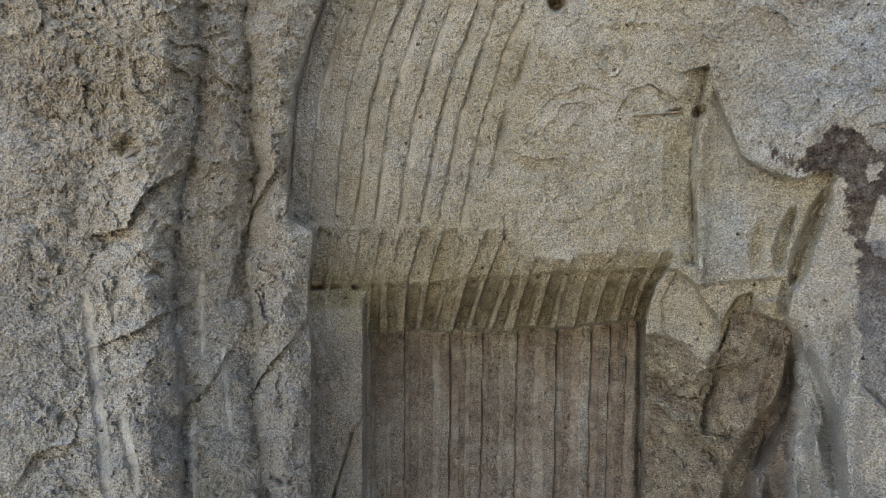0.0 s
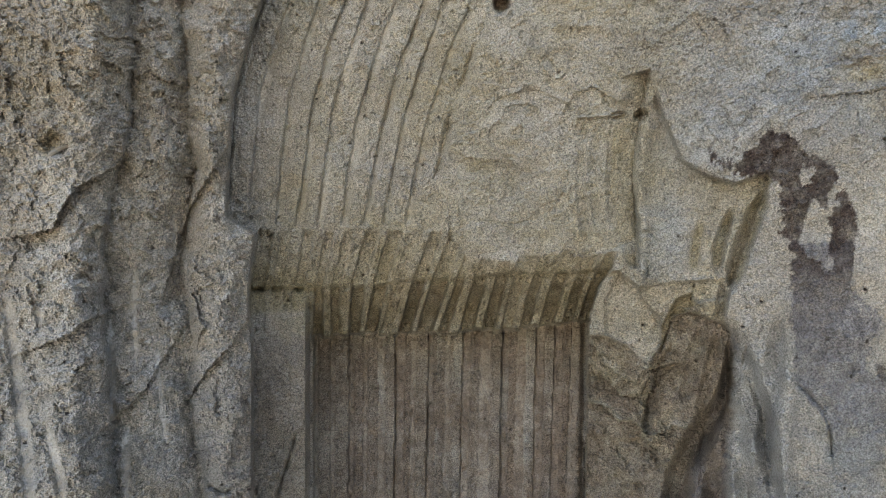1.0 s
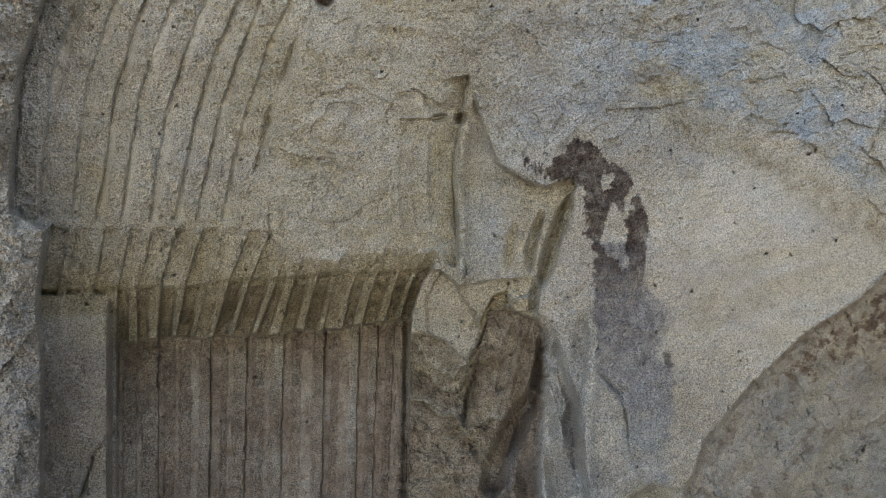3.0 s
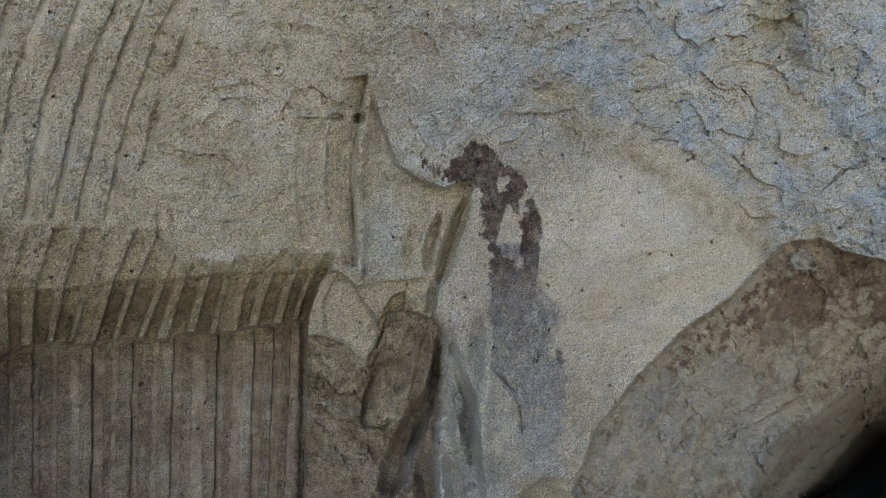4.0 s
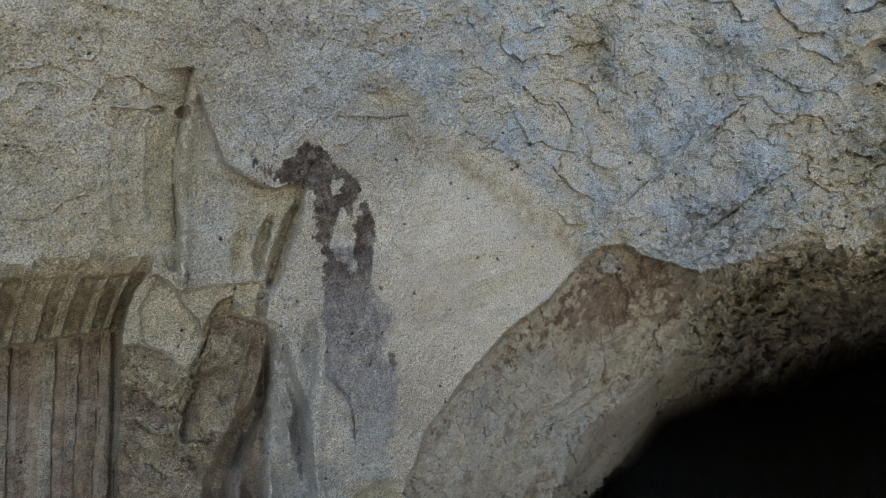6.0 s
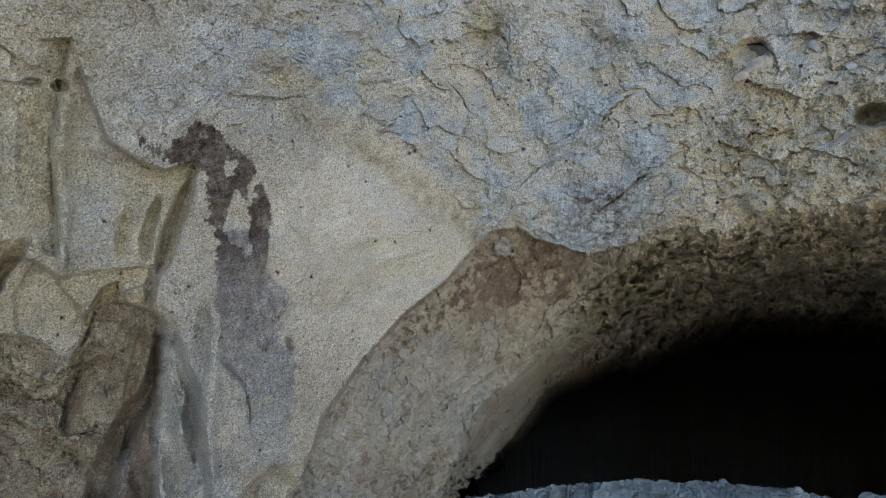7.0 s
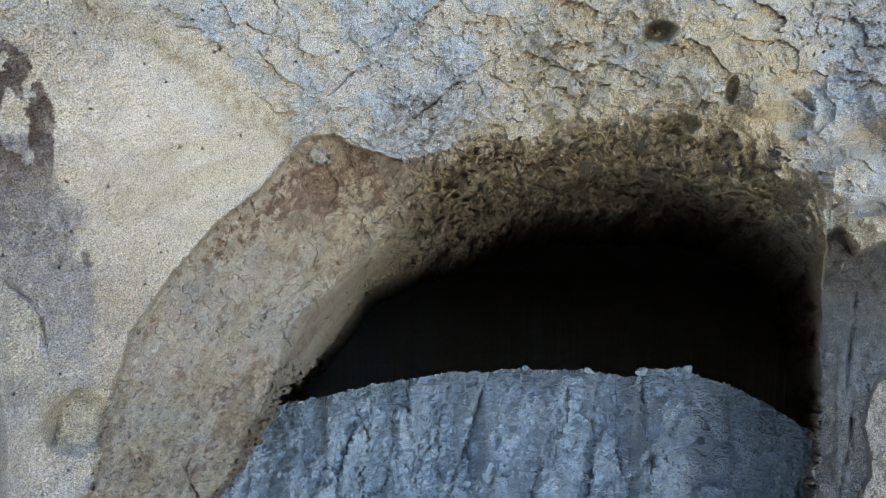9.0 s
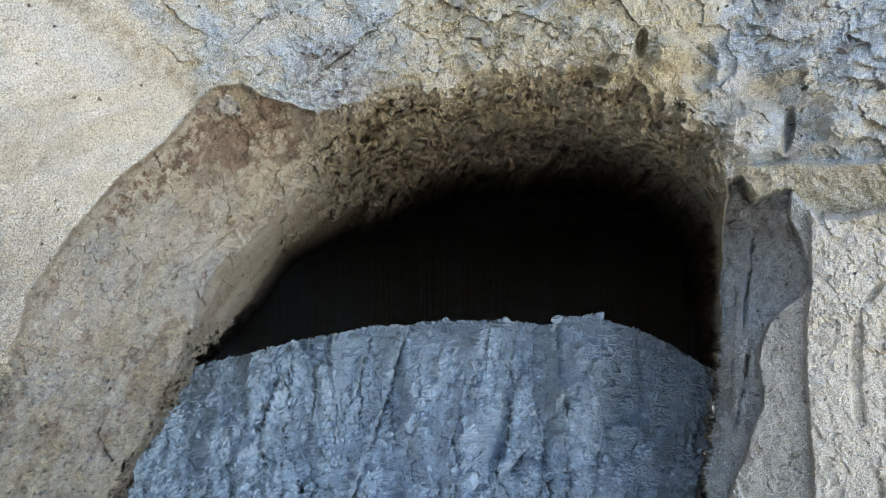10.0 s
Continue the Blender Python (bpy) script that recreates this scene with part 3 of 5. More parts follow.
    for pts, wd, dp in ((((26.64, 3.10), (26.21, 1.87), (25.74, 0.09), (25.61, -1.59)), 0.38, 0.13), (((28.82, 4.27), (28.27, 2.82), (27.34, 0.10), (26.66, -2.78)), 0.55, 0.20), (((24.60, 2.32), (24.07, 0.09), (23.95, -1.70)), 0.4, 0.06), (((20.61, -0.60), (20.53, -2.17)), 0.15, 0.07)):
        m = stroke(a_, e_, wd, *pts)
        R = R + dp * m
        ochre = np.maximum(ochre, (0.8 if wd > 0.36 else 0.3) * m)
    brown = np.maximum(brown, 0.35 * stroke(a_, e_, 0.35, (28.27, 3.09), (27.25, 0.10), (26.57, -2.78)))
    ochre = np.maximum(ochre, 0.55 * stroke(a, e, 0.8, (20.57, 13.59), (20.04, 10.45), (19.47, 5.49), (19.62, 0.98)))
    ochre = np.maximum(ochre, notch * np.clip(0.42 + 0.4 * blotch, 0, 0.8) + 0.25 * stepped)
    ochre = np.maximum(ochre, block * np.clip(0.22 + 0.5 * blotch + 0.30 * sst((a - 23) / 3), 0, 0.7))
    blue = np.maximum(blue, 0.55 * block * blob(a, e, (21.50, 0.98), 1.8, 3.5, 0.9))
    # under the block: an olive ledge, two tooth pockets, then the broken face
    ret = right_b * out_tip * sst((by_a(A, (17.24, -1.74), (18.50, -1.64), (19.95, -2.85), (24.39, -2.23), (27.00, -2.02)) - e_) / 0.3 + 0.5) * (A < 30)
    dip = np.clip((by_a(A, (18.50, -1.64), (20.17, -2.85), (24.39, -2.36), (27.00, -2.11)) - e) / 3.5, 0, 1)
    R = R + ret * (0.16 + 0.20 * dip)
    undercut = ret * sst((by_a(A, (17.25, -6.72), (19.06, -7.42), (20.63, -8.75), (21.75, -7.10), (22.41, -5.07), (23.73, -4.60), (26.14, -5.49)) - e_) / 0.25 + 0.5)
    R = R + undercut * (0.15 + 0.55 * sst((-7 - e) / 9))
    pocket = poly(a_, e_, 0.2, (22.71, -3.72), (23.86, -3.26), (23.95, -4.15), (23.29, -4.75), (22.41, -4.94), (21.97, -7.10), (21.52, -7.78), (21.65, -5.76))
    R = R + 0.13 * pocket
    R = R + 0.12 * stroke(a_, e_, 0.35, (26.14, -2.57), (25.79, -5.01))
    shelf = poly(a_, e_, 0.3, (24.17, -3.93), (26.36, -3.45), (26.14, -5.49), (24.40, -4.90))
    R = R - 0.10 * shelf
    ochre = np.maximum(ochre, ret * (1 - undercut) * sst((a - 20.6) / 2) * np.clip(0.45 + 0.4 * fleck + 0.3 * blotch, 0, 0.75) + 0.8 * pocket)
    brown = np.maximum(brown, 0.3 * pocket)
    tip_face = poly(a_, e_, 0.25, (18.50, -1.82), (17.33, -4.00), (17.52, -6.62), (19.06, -7.37), (20.59, -8.75), (21.66, -7.11), (21.38, -5.09), (20.17, -3.75), (19.77, -2.76))
    R = R + tip_face * (0.10 + 0.10 * (A - 18) / 3)
    pale = np.maximum(pale, 0.40 * tip_face)
    ochre = ochre * (1 - 0.7 * tip_face)
    # flakes of the broken face step down and back, each with a pale ragged edge
    rims = np.zeros_like(A)
    for dp, pts in ((0.20, ((16.53, -7.40), (17.17, -8.62), (18.25, -9.64), (19.65, -10.39), (20.19, -9.38), (20.95, -9.14))), (0.14, ((16.35, -8.99), (17.71, -10.10), (18.62, -11.31), (20.19, -11.19), (20.64, -9.83))),
                                   (0.16, ((16.36, -11.93), (17.54, -12.41), (18.53, -13.57), (19.43, -13.23), (20.20, -14.12), (20.51, -11.63), (21.08, -10.04))), (0.12, ((21.54, -14.30), (22.43, -13.37), (23.32, -13.56), (24.42, -13.06)))):
        d, s = near_line(a_ + 0.25 * x1 + 0.1 * w1, e_ + 0.25 * x2, *pts)
        R = R + undercut * dp * np.where(s > 0, sst((3.2 - d) / 3.2), -0.3 * np.exp(-d / 0.5))
        rimm = np.exp(-(np.abs(s) + 0.3 * d) / 0.6) * (s < 0.1) * undercut
        rims = np.maximum(rims, rimm)
    R = R + undercut * (0.10 * t2 + 0.05 * t3)
    for pts, wd, dp in ((((20.77, -9.60), (20.42, -11.18), (20.20, -13.89)), 0.4, 0.09), (((24.40, -6.15), (23.97, -8.84), (23.31, -11.55)), 0.5, 0.12), (((25.71, -6.57), (25.06, -9.25), (24.42, -12.40)), 0.35, 0.10)):
        R = R + undercut * dp * stroke(a_, e_, wd, *pts)
    R = R - 0.09 * stroke(a_, e_, 0.6, (22.42, -7.99), (21.76, -10.70), (21.32, -13.86), (21.99, -15.63)) * undercut
    R = R + 0.40 * stroke(a_, e_, 0.9, (25.73, -11.45), (24.42, -14.18), (23.33, -16.47), (22.45, -19.74)) * (A < 28)
    brown = np.maximum(brown, undercut * np.clip(0.60 + 0.5 * blotch + 0.35 * fleck, 0, 0.75) * (1 - 0.85 * sst(rims * 1.6 + 0.8 * fleck - 0.2)))
    ochre = np.maximum(ochre, undercut * np.clip(0.35 + 0.6 * w1, 0, 0.6))
    # shade of the groove painted brown along its line
    brown = np.maximum(brown, 0.6 * stroke(a, e, 1.0, (26.36, -5.88), (25.28, -9.69), (24.42, -13.51), (22.66, -17.84)))
    smooth_low = undercut * sst((by_a(A, (16.37, -14.51), (19.98, -14.71), (21.77, -16.09), (22.66, -17.39)) - e + 0.3 * w1) / 0.4) * sst((by_e(e, (23.76, -14.21), (22.23, -19.75)) - a) / 0.8)
    R = R + 0.12 * smooth_low
    brown = np.maximum(brown, smooth_low * np.clip(0.45 + 0.2 * fleck, 0, 0.7))

    # --- fluted foot of the stained wall
    foot_r = ((26.79, -5.21), (28.09, -8.70), (29.25, -12.15), (29.59, -15.62), (30.02, -19.17))
    flute = right_of(a_, e_, 0.3, *cR) * (1 - right_of(a_, e_, 1.2, *foot_r)) * sst((-4.33 - e) / 5) * (A < 36)
    R = R + flute * (0.50 + 0.5 * sst((by_e(e, (27.09, -5.20), (26.59, -11.41), (26.27, -19.49)) - a) / 0.8 + 0.5) + 0.14 * np.sin(a * 2.6 + 0.42 * e) + 0.08 * t1)
    grit = grit * (1 - 0.12 * flute)
    for pts, wd, dp in ((((26.58, -5.88), (27.11, -9.18), (28.10, -12.22), (28.66, -14.60)), 0.30, 0.12), (((29.78, -5.13), (29.49, -9.08), (28.95, -13.04), (28.76, -19.28)), 0.5, 0.12), (((26.37, -9.21), (25.38, -13.24), (24.43, -15.96), (23.78, -19.66)), 0.4, 0.14), (((27.45, -8.72), (27.79, -6.95)), 0.2, 0.10), (((26.60, -13.62), (26.39, -16.73), (26.18, -19.50)), 0.4, 0.10)):
        m = stroke(a_, e_, wd, *pts)
        R = R + 0.7 * dp * m
        grey = np.maximum(grey, 0.32 * m)
    # set-back side of the flutes, its shade painted in brown too
    brown = np.maximum(brown, 0.80 * flute * sst((by_e(e, (27.09, -5.20), (26.59, -11.41), (26.27, -19.49)) - a) / 0.6 + 0.5))
    wet = right_of(a, e, 1.2, (27.22, -3.43), (26.40, -19.48)) * (1 - right_of(a, e, 1.6, (32.88, -3.32), (36.28, -8.28), (36.30, -18.44))) * sst((-3 - e) / 6)
    blue = np.maximum(blue, wet * np.clip(0.40 + 0.5 * blotch, 0, 0.75))
    R = R - 0.12 * np.exp(-((a_ - by_e(e_, (30.61, -2.50), (30.74, -6.84), (30.22, -12.96), (30.11, -19.16))) / 0.55) ** 2) * sst((-1 - e) / 3) * (A < 36)
    R = R + 0.12 * crack(a_, e_, 0.7, 0.2, 0.5, (31.04, -9.65), (32.08, -10.67), (32.90, -12.12), (33.23, -14.45))

    # --- black and grey run-off stain: ragged sheets with dripping edges
    q, qe = a_ + 0.30 * fleck + 0.20 * x1, e_ + 0.45 * fbm(A * 1.9, E * 1.1, 4, 221, 0.65) + 0.15 * x2
    drip = fbm(A * 2.2, E * 0.7, 5, 224, 0.68)
    core = np.maximum.reduce([
        inset(q, qe, (28.60, 8.35), (29.53, 8.84), (30.70, 8.19), (31.45, 7.20), (32.28, 6.57), (33.10, 6.37), (33.62, 5.33), (33.10, 4.18), (33.02, 2.68), (32.45, 3.04), (32.04, 3.90), (31.55, 1.84), (31.22, 0.54), (31.89, -0.32), (32.71, -0.84), (33.48, -2.46), (33.49, -5.02), (30.82, -5.10), (30.65, -1.20), (30.56, 0.45), (29.97, 1.59), (30.13, 3.07), (29.79, 4.69), (29.12, 5.71), (27.62, 5.47), (26.55, 6.29)),
        inset(q, qe, (33.07, 0.97), (33.11, 2.68), (33.59, 3.87), (34.15, 4.37), (34.59, 3.09), (34.83, 1.81), (34.68, -0.10), (34.40, -1.59), (34.17, -4.36), (33.08, -4.39), (33.20, -1.17)),
        inset(q, qe, (24.89, 8.02), (26.98, 6.72), (29.11, 7.89), (29.20, 5.70), (26.76, 5.49), (25.33, 6.32)) - 0.30 + 0.45 * drip])
    hole = inset(q, qe, (31.29, 6.08), (32.12, 5.89), (32.20, 4.85), (31.54, 4.69), (31.13, 5.31))
    core = np.minimum(core, -hole)
    dark = sst((core + 0.34 * drip + 0.18 * fleck + 0.10 * x1) / 0.12 + 0.5)
    dark = dark * np.clip(0.86 + 0.35 * fleck + 0.25 * drip, 0.4, 1.0) * lerp(1.0, 0.25, sst((0.11 - e + 1.2 * drip) / 5.0))
    speck = sst((fbm(A * 2.6, E * 1.5, 4, 226, 0.7) - 0.22) / 0.12) * blob(a, e, (27.19, 6.94), 3.2, 1.6, 0.8)
    dark = np.maximum(dark, 0.75 * speck)
    body = inset(q, qe, (30.73, 0.54), (34.28, 0.54), (34.49, -2.65), (35.36, -3.90), (36.31, -4.42), (36.39, -5.67), (35.61, -6.30), (35.37, -8.34), (36.47, -8.48), (36.52, -10.78), (36.25, -14.16), (34.52, -15.19), (33.11, -14.55), (32.90, -12.34), (30.83, -9.45))
    bodym = sst((body + 0.25 * drip) / 0.3 + 0.5)
    grey = np.maximum(grey, bodym * np.clip(0.80 + 0.6 * fleck + 0.5 * drip - 0.45 * sst((-11 - e) / 3), 0.1, 0.95))
    R = R - 0.03 * bodym
    dark = np.maximum(dark, bodym * np.clip(0.22 + 0.5 * drip + 0.3 * fleck, 0, 0.5) * sst((e + 12) / 8))
    dark = np.maximum(dark, 0.7 * blob(q, qe, (36.20, -8.37), 0.35, 0.6, 0.6))
    blue = np.maximum(blue, 0.75 * blob(q, qe, (34.52, -14.00), 1.8, 1.6, 0.7))
    ochre = np.maximum(ochre, 0.4 * blob(q, qe, (33.91, -12.47), 1.4, 0.8, 0.8))
    pale = np.maximum(pale, 0.6 * blob(q, qe, (31.57, -6.08), 0.6, 0.5, 0.6))
    blue = np.maximum(blue, np.clip(0.5 + 0.6 * blotch, 0, 1) * np.maximum(blob(a, e, (29.10, 11.05), 3.5, 2.4, 0.9), 0.8 * blob(a, e, (26.10, 10.07), 2.4, 1.8, 0.9)))

    # --- cave mouth: nested outlines from the rim to the dark
    rim_pts = ((33.25, -31.94), (34.27, -28.76), (35.99, -23.82), (37.28, -18.88), (38.89, -14.03), (41.72, -10.14), (45.11, -6.24), (48.82, -3.30), (51.31, -0.44))
    lint_pts = ((51.50, -0.02), (52.89, 0.92), (54.76, 0.96), (56.41, 0.05), (58.55, -0.48), (60.29, -1.28), (62.52, -0.64), (64.77, 0.49), (67.47, 0.97), (70.19, 0.79), (72.88, 1.71), (75.55, 2.18), (78.17, 3.16), (81.68, 2.75), (83.63, 2.46), (84.88, 2.89), (85.18, 4.69), (85.93, 4.15), (86.61, 2.27), (88.67, -0.03), (90.38, -0.85), (92.06, -1.65))
    jam_pts = ((92.24, -2.28), (92.52, -4.82), (92.94, -6.74), (92.79, -9.17), (92.92, -11.39), (93.04, -14.57), (93.29, -15.93), (93.34, -19.22), (93.51, -23.06), (93.52, -26.03), (93.22, -28.62), (93.33, -32.33), (93.46, -36.44))
    q, qe = A + 0.06 * w1 + 0.10 * x1, E + 0.06 * w2 + 0.12 * x2
    rough_roof = sst((A - 58) / 4)
    q, qe = q + 0.25 * rough_roof * (r2 - 0.5) * sst((E + 8) / 4), qe + rough_roof * (0.5 * (r2 - 0.5) + 0.3 * x2) * sst((E + 8) / 4)
    q, qe = q + sst((-16 - E) / 3) * (0.4 * w1 + 0.5 * x1), qe + sst((-16 - E) / 3) * 0.4 * x2
    o0 = inset(q, qe, (33.0, -42.0), *rim_pts, *lint_pts, *jam_pts, (94.11, -43.98), far=14)
    o1 = inset(q, qe, (40.26, -41.80), (42.75, -31.46), (45.33, -27.53), (47.96, -23.11), (49.71, -19.01), (50.60, -16.27), (51.77, -13.65), (54.66, -11.50), (57.41, -8.82), (58.54, -7.01), (60.13, -4.30), (62.94, -2.68), (66.57, -2.19), (71.14, -1.64), (75.66, -0.90), (80.13, -0.96), (82.84, -2.18), (86.86, -3.83), (90.38, -5.71), (92.13, -7.67), (92.79, -11.40), (93.04, -16.43), (93.43, -23.07), (93.11, -32.38), (93.65, -44.14), far=14)
    o2 = inset(q, qe, (41.89, -42.46), (44.15, -32.24), (46.29, -27.73), (47.80, -25.64), (49.69, -23.13), (50.70, -20.77), (52.56, -18.83), (54.91, -16.13), (57.54, -11.99), (61.37, -9.92), (65.64, -8.02), (69.86, -5.80), (74.56, -4.99), (79.20, -4.88), (82.98, -4.54), (86.00, -5.11), (89.25, -7.18), (91.98, -9.68), (92.67, -11.87), (92.92, -16.44), (93.30, -23.10), (92.93, -32.42), (93.47, -44.20), far=14)
    along, across = A * 0.56 + E * 0.83, A * 0.83 - E * 0.56          # along the jamb and across it
    strata = fbm(along * 0.16, across * 0.9, 4, 245, 0.6)
    o2 = o2 + (0.9 * strata + 0.35 * x1) * sst((E + 18) / 4) * sst((A - 60) / 5)
    mouth = sst(o0 / 0.22 + 0.5)
    n0 = np.clip(o0, 0, None) / np.maximum(np.clip(o0, 0, None) + np.clip(-o1, 0, None), 0.05)
    n1 = np.clip(o1, 0, None) / np.maximum(np.clip(o1, 0, None) + np.clip(-o2, 0, None), 0.05)
    n2 = np.clip(o2, 0, None)
    rr = (n0 + n1) * 4.0 + 1.1 * w1 + 0.8 * blotch + 0.22 * x1 + 0.5 * (r2 - 0.5)
    kr = np.floor(rr)
    terr = (kr + sst((rr - kr - 0.55) / 0.4) - 1.1 * w1 - 0.8 * blotch) / 4.0
    bedded = fbm(A * 0.22 + E * 0.12, (n0 + n1) * 4.5 + 0.6 * w1, 5, 246, 0.62)
    jambside = sst((62 - A + 0.5 * (E + 8)) / 7)        # one on the splayed jamb, nought on the roof
    vault = R + lerp(0.0, 0.12, jambside) * sst(n0 / 0.04) + jambside * (2.0 * n0 ** 1.05 + 2.6 * n1) + (1 - jambside) * (1.7 * np.clip(lerp(n0 + n1, terr, 0.75 * sst(n0 / 0.25)), 0, 1) ** 1.2 + 6.0 * np.clip(lerp(n0 + n1, terr, 0.75) - 1, 0, 1.2)) + (1.2 + 5.0 * jambside) * sst(n2 / 0.25) + 3.0 * np.minimum(n2, 2.5) + 45 * sst((n2 - 0.5) / 3)
    vault = np.minimum(vault, 80 + 4 * fbm(A * 0.1, E * 0.1, 3, 61))
    vault = vault + sst((n0 - 0.1) / 0.5) * (1 - jambside) * (0.3 * t1 + 0.16 * t2 + 0.10 * t3 + 0.45 * bedded) + 1.2 * sst(n2) * (fbm(A * 0.5, E * 0.5, 4, 62) + t1)
    R = lerp(R, vault, mouth)
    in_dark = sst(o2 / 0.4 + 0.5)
    flank = mouth * jambside * (1 - sst((o1 - 0.1) / 0.4))
    inner = mouth * jambside * sst((o1 + 0.1) / 0.3) * (1 - in_dark)
    roof = mouth * (1 - jambside)
    grainy = fbm(along * 0.22, across * 0.45, 5, 241, 0.65)
    veins = fbm(along * 0.14, across * 0.9, 4, 242, 0.6)
    scratch = fbm(along * 0.35, across * 2.6, 4, 243, 0.65)
    clast = fbm(A * 2.2, E * 2.2, 5, 213, 0.7)
    # outer chamfer of the rim, rust at the head, grey scraped lower face
    chamf = flank * np.exp(-(o0 / 1.1) ** 2)
    head = sst((e + 9.5 + 0.45 * (a - 50) + 2.5 * w1) / 5)
    rust = poly(a + 0.9 * clast, e + 0.9 * fleck, 0.6, (50.99, -0.36), (52.55, -1.82), (55.09, -1.16), (56.43, 0.57), (58.99, -0.25), (58.49, -2.66), (60.23, -3.86), (56.66, -5.10), (54.05, -5.51), (51.97, -5.04), (48.99, -6.71), (46.25, -8.96), (43.94, -8.82), (46.64, -6.20), (49.17, -3.93))
    brown = np.maximum(brown, flank * (0.27 + 0.36 * sst((grainy + 0.35 * fleck + 0.2 * clast + 0.35 * head - 0.22) / 0.14) + 0.16 * sst((clast + 0.6 * veins + 0.3 * strata - 0.10) / 0.10)))
    brown = np.maximum(brown, rust * (flank + roof) * np.clip(0.25 + 0.75 * sst((0.28 + clast + 0.7 * grainy + 0.4 * fleck) / 0.22), 0.12, 1.0))
    ochre = np.maximum(ochre, flank * np.clip(0.16 + 0.8 * veins + 0.25 * head, 0, 0.5))
    blue = np.maximum(blue, flank * (1 - 0.7 * head) * (0.26 + 0.36 * sst((blotch + 0.5 * veins + 0.2 * clast - 0.02) / 0.14)))
    ochre = np.maximum(ochre, 0.55 * rust * flank * sst((fleck + 0.3) / 0.3))
    bare = flank * (1 - rust) * sst((veins + 0.6 * blotch + 0.2 * clast - 0.12) / 0.12)
    pale = np.maximum(pale, 0.35 * bare)
    brown = brown * (1 - 0.45 * bare)
    ochre = np.maximum(ochre, 0.40 * chamf)
    brown = np.maximum(brown, chamf * np.clip(0.40 + 0.25 * scratch + 0.5 * fleck, 0, 0.65))
    R = R + flank * (0.05 * veins + 0.05 * grainy + 0.012 * scratch + 0.12 * t2 + 0.07 * t3 + 0.10 * t1 + 0.03 * (r2 - 0.5))
    # tilted slabs on the jamb's inner half
    for dp, pts in ((0.14, ((46.86, -15.67), (48.55, -13.78), (50.49, -12.78), (52.94, -10.87))), (0.10, ((44.82, -23.06), (46.35, -21.89), (48.89, -22.04))), (0.12, ((49.93, -11.61), (53.01, -9.51), (55.50, -6.87), (56.63, -5.77))), (0.10, ((57.53, -5.33), (59.58, -2.88), (60.28, -1.55)))):
        d, s = near_line(a_ + 0.12 * x1, e_ + 0.12 * x2, *pts)
        R = R + flank * dp * np.where(s > 0, sst((3.0 - d) / 3.0), -0.3 * np.exp(-d / 0.5))
        brown = np.maximum(brown, 0.4 * flank * np.exp(-d / 0.5) * sst(0.4 + fleck))
    R = R + inner * (0.14 * veins + 0.04 * scratch + 0.22 * t2 + 0.10 * t3)
    brown = np.maximum(brown, inner * np.clip(0.26 + 0.6 * veins + 0.3 * scratch + 0.2 * clast, 0.05, 0.7))
    ochre = np.maximum(ochre, roof * np.clip(0.55 + 0.6 * fleck + 0.5 * blotch, 0.1, 0.85))
    # roof brown thickens inwards: shade painted over the rock's own mottling
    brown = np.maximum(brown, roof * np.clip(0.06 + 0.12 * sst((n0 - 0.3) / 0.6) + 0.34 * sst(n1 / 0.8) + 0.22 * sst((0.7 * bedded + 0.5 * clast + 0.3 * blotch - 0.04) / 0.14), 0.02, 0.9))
    pale = np.maximum(pale, roof * np.clip(0.9 * clast - 0.9 * bedded - 0.15, 0, 0.4))
    # flat brown over the deep inside, deepening its dark in the colour
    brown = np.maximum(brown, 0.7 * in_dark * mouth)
    grit = np.where(mouth > 0.5, grit * lerp(1.0, 0.75, flank), grit)
    gem = blob(a_ + 0.7 * x1, e_ + 0.7 * x2, (53.64, -0.75), 0.95, 0.75, 0.5)
    blue = np.maximum(blue, 0.7 * gem * sst(fleck + 0.9))
    ochre, brown = np.where(gem > 0.5, 0.1, ochre), np.where(gem > 0.5, 0.1, brown)
    R = R - 0.12 * gem + 0.08 * gem * x1
    grey = np.maximum(grey, 0.8 * gem * sst(x1 * 2 + 0.5))
    R = R + 0.12 * stroke(a_, e_, 0.2, (52.50, -1.10), (52.99, -1.35))
    foot = blob(a_, e_, (46.91, -22.94), 2.2, 2.0, 0.6)
    brown = np.maximum(brown, 0.5 * foot * mouth)
    ochre = np.maximum(ochre, 0.5 * foot * mouth)
    R = R + 0.22 * crack(a_, e_, 1.0, 0.12, 0.5, (43.22, -24.41), (42.50, -25.83), (42.92, -27.22), (43.41, -28.31)) * mouth
    # scoop at the foot of the stained wall, beside the rim
    R = R + (0.18 * blob(a_, e_, (35.04, -20.74), 2.2, 2.2, 0.5) + 0.10 * crack(a_, e_, 1.0, 0.25, 0.4, (37.26, -18.14), (35.02, -18.27), (33.71, -19.63), (33.20, -21.74))) * (1 - mouth)
    ochre = np.maximum(ochre, 0.45 * blob(a, e, (35.04, -20.07), 2.6, 2.2, 0.8) * (1 - mouth))
    # rounded corner fading up from the rim's head: shade painted in colour, no relief
    corner = ((51.32, -0.33), (50.68, 1.19), (48.56, 2.51), (45.95, 4.53), (42.40, 7.03), (39.71, 8.31), (36.08, 10.00))
    d, s = near_line(a, e, *corner)
    brown = np.maximum(brown, (0.22 + 0.4 * fleck) * np.exp(-(d / 0.8) ** 2) * (1 - mouth))
    ochre = np.maximum(ochre, (0.45 + 0.4 * fleck) * np.exp(-(d / 1.4) ** 2) * (1 - mouth))

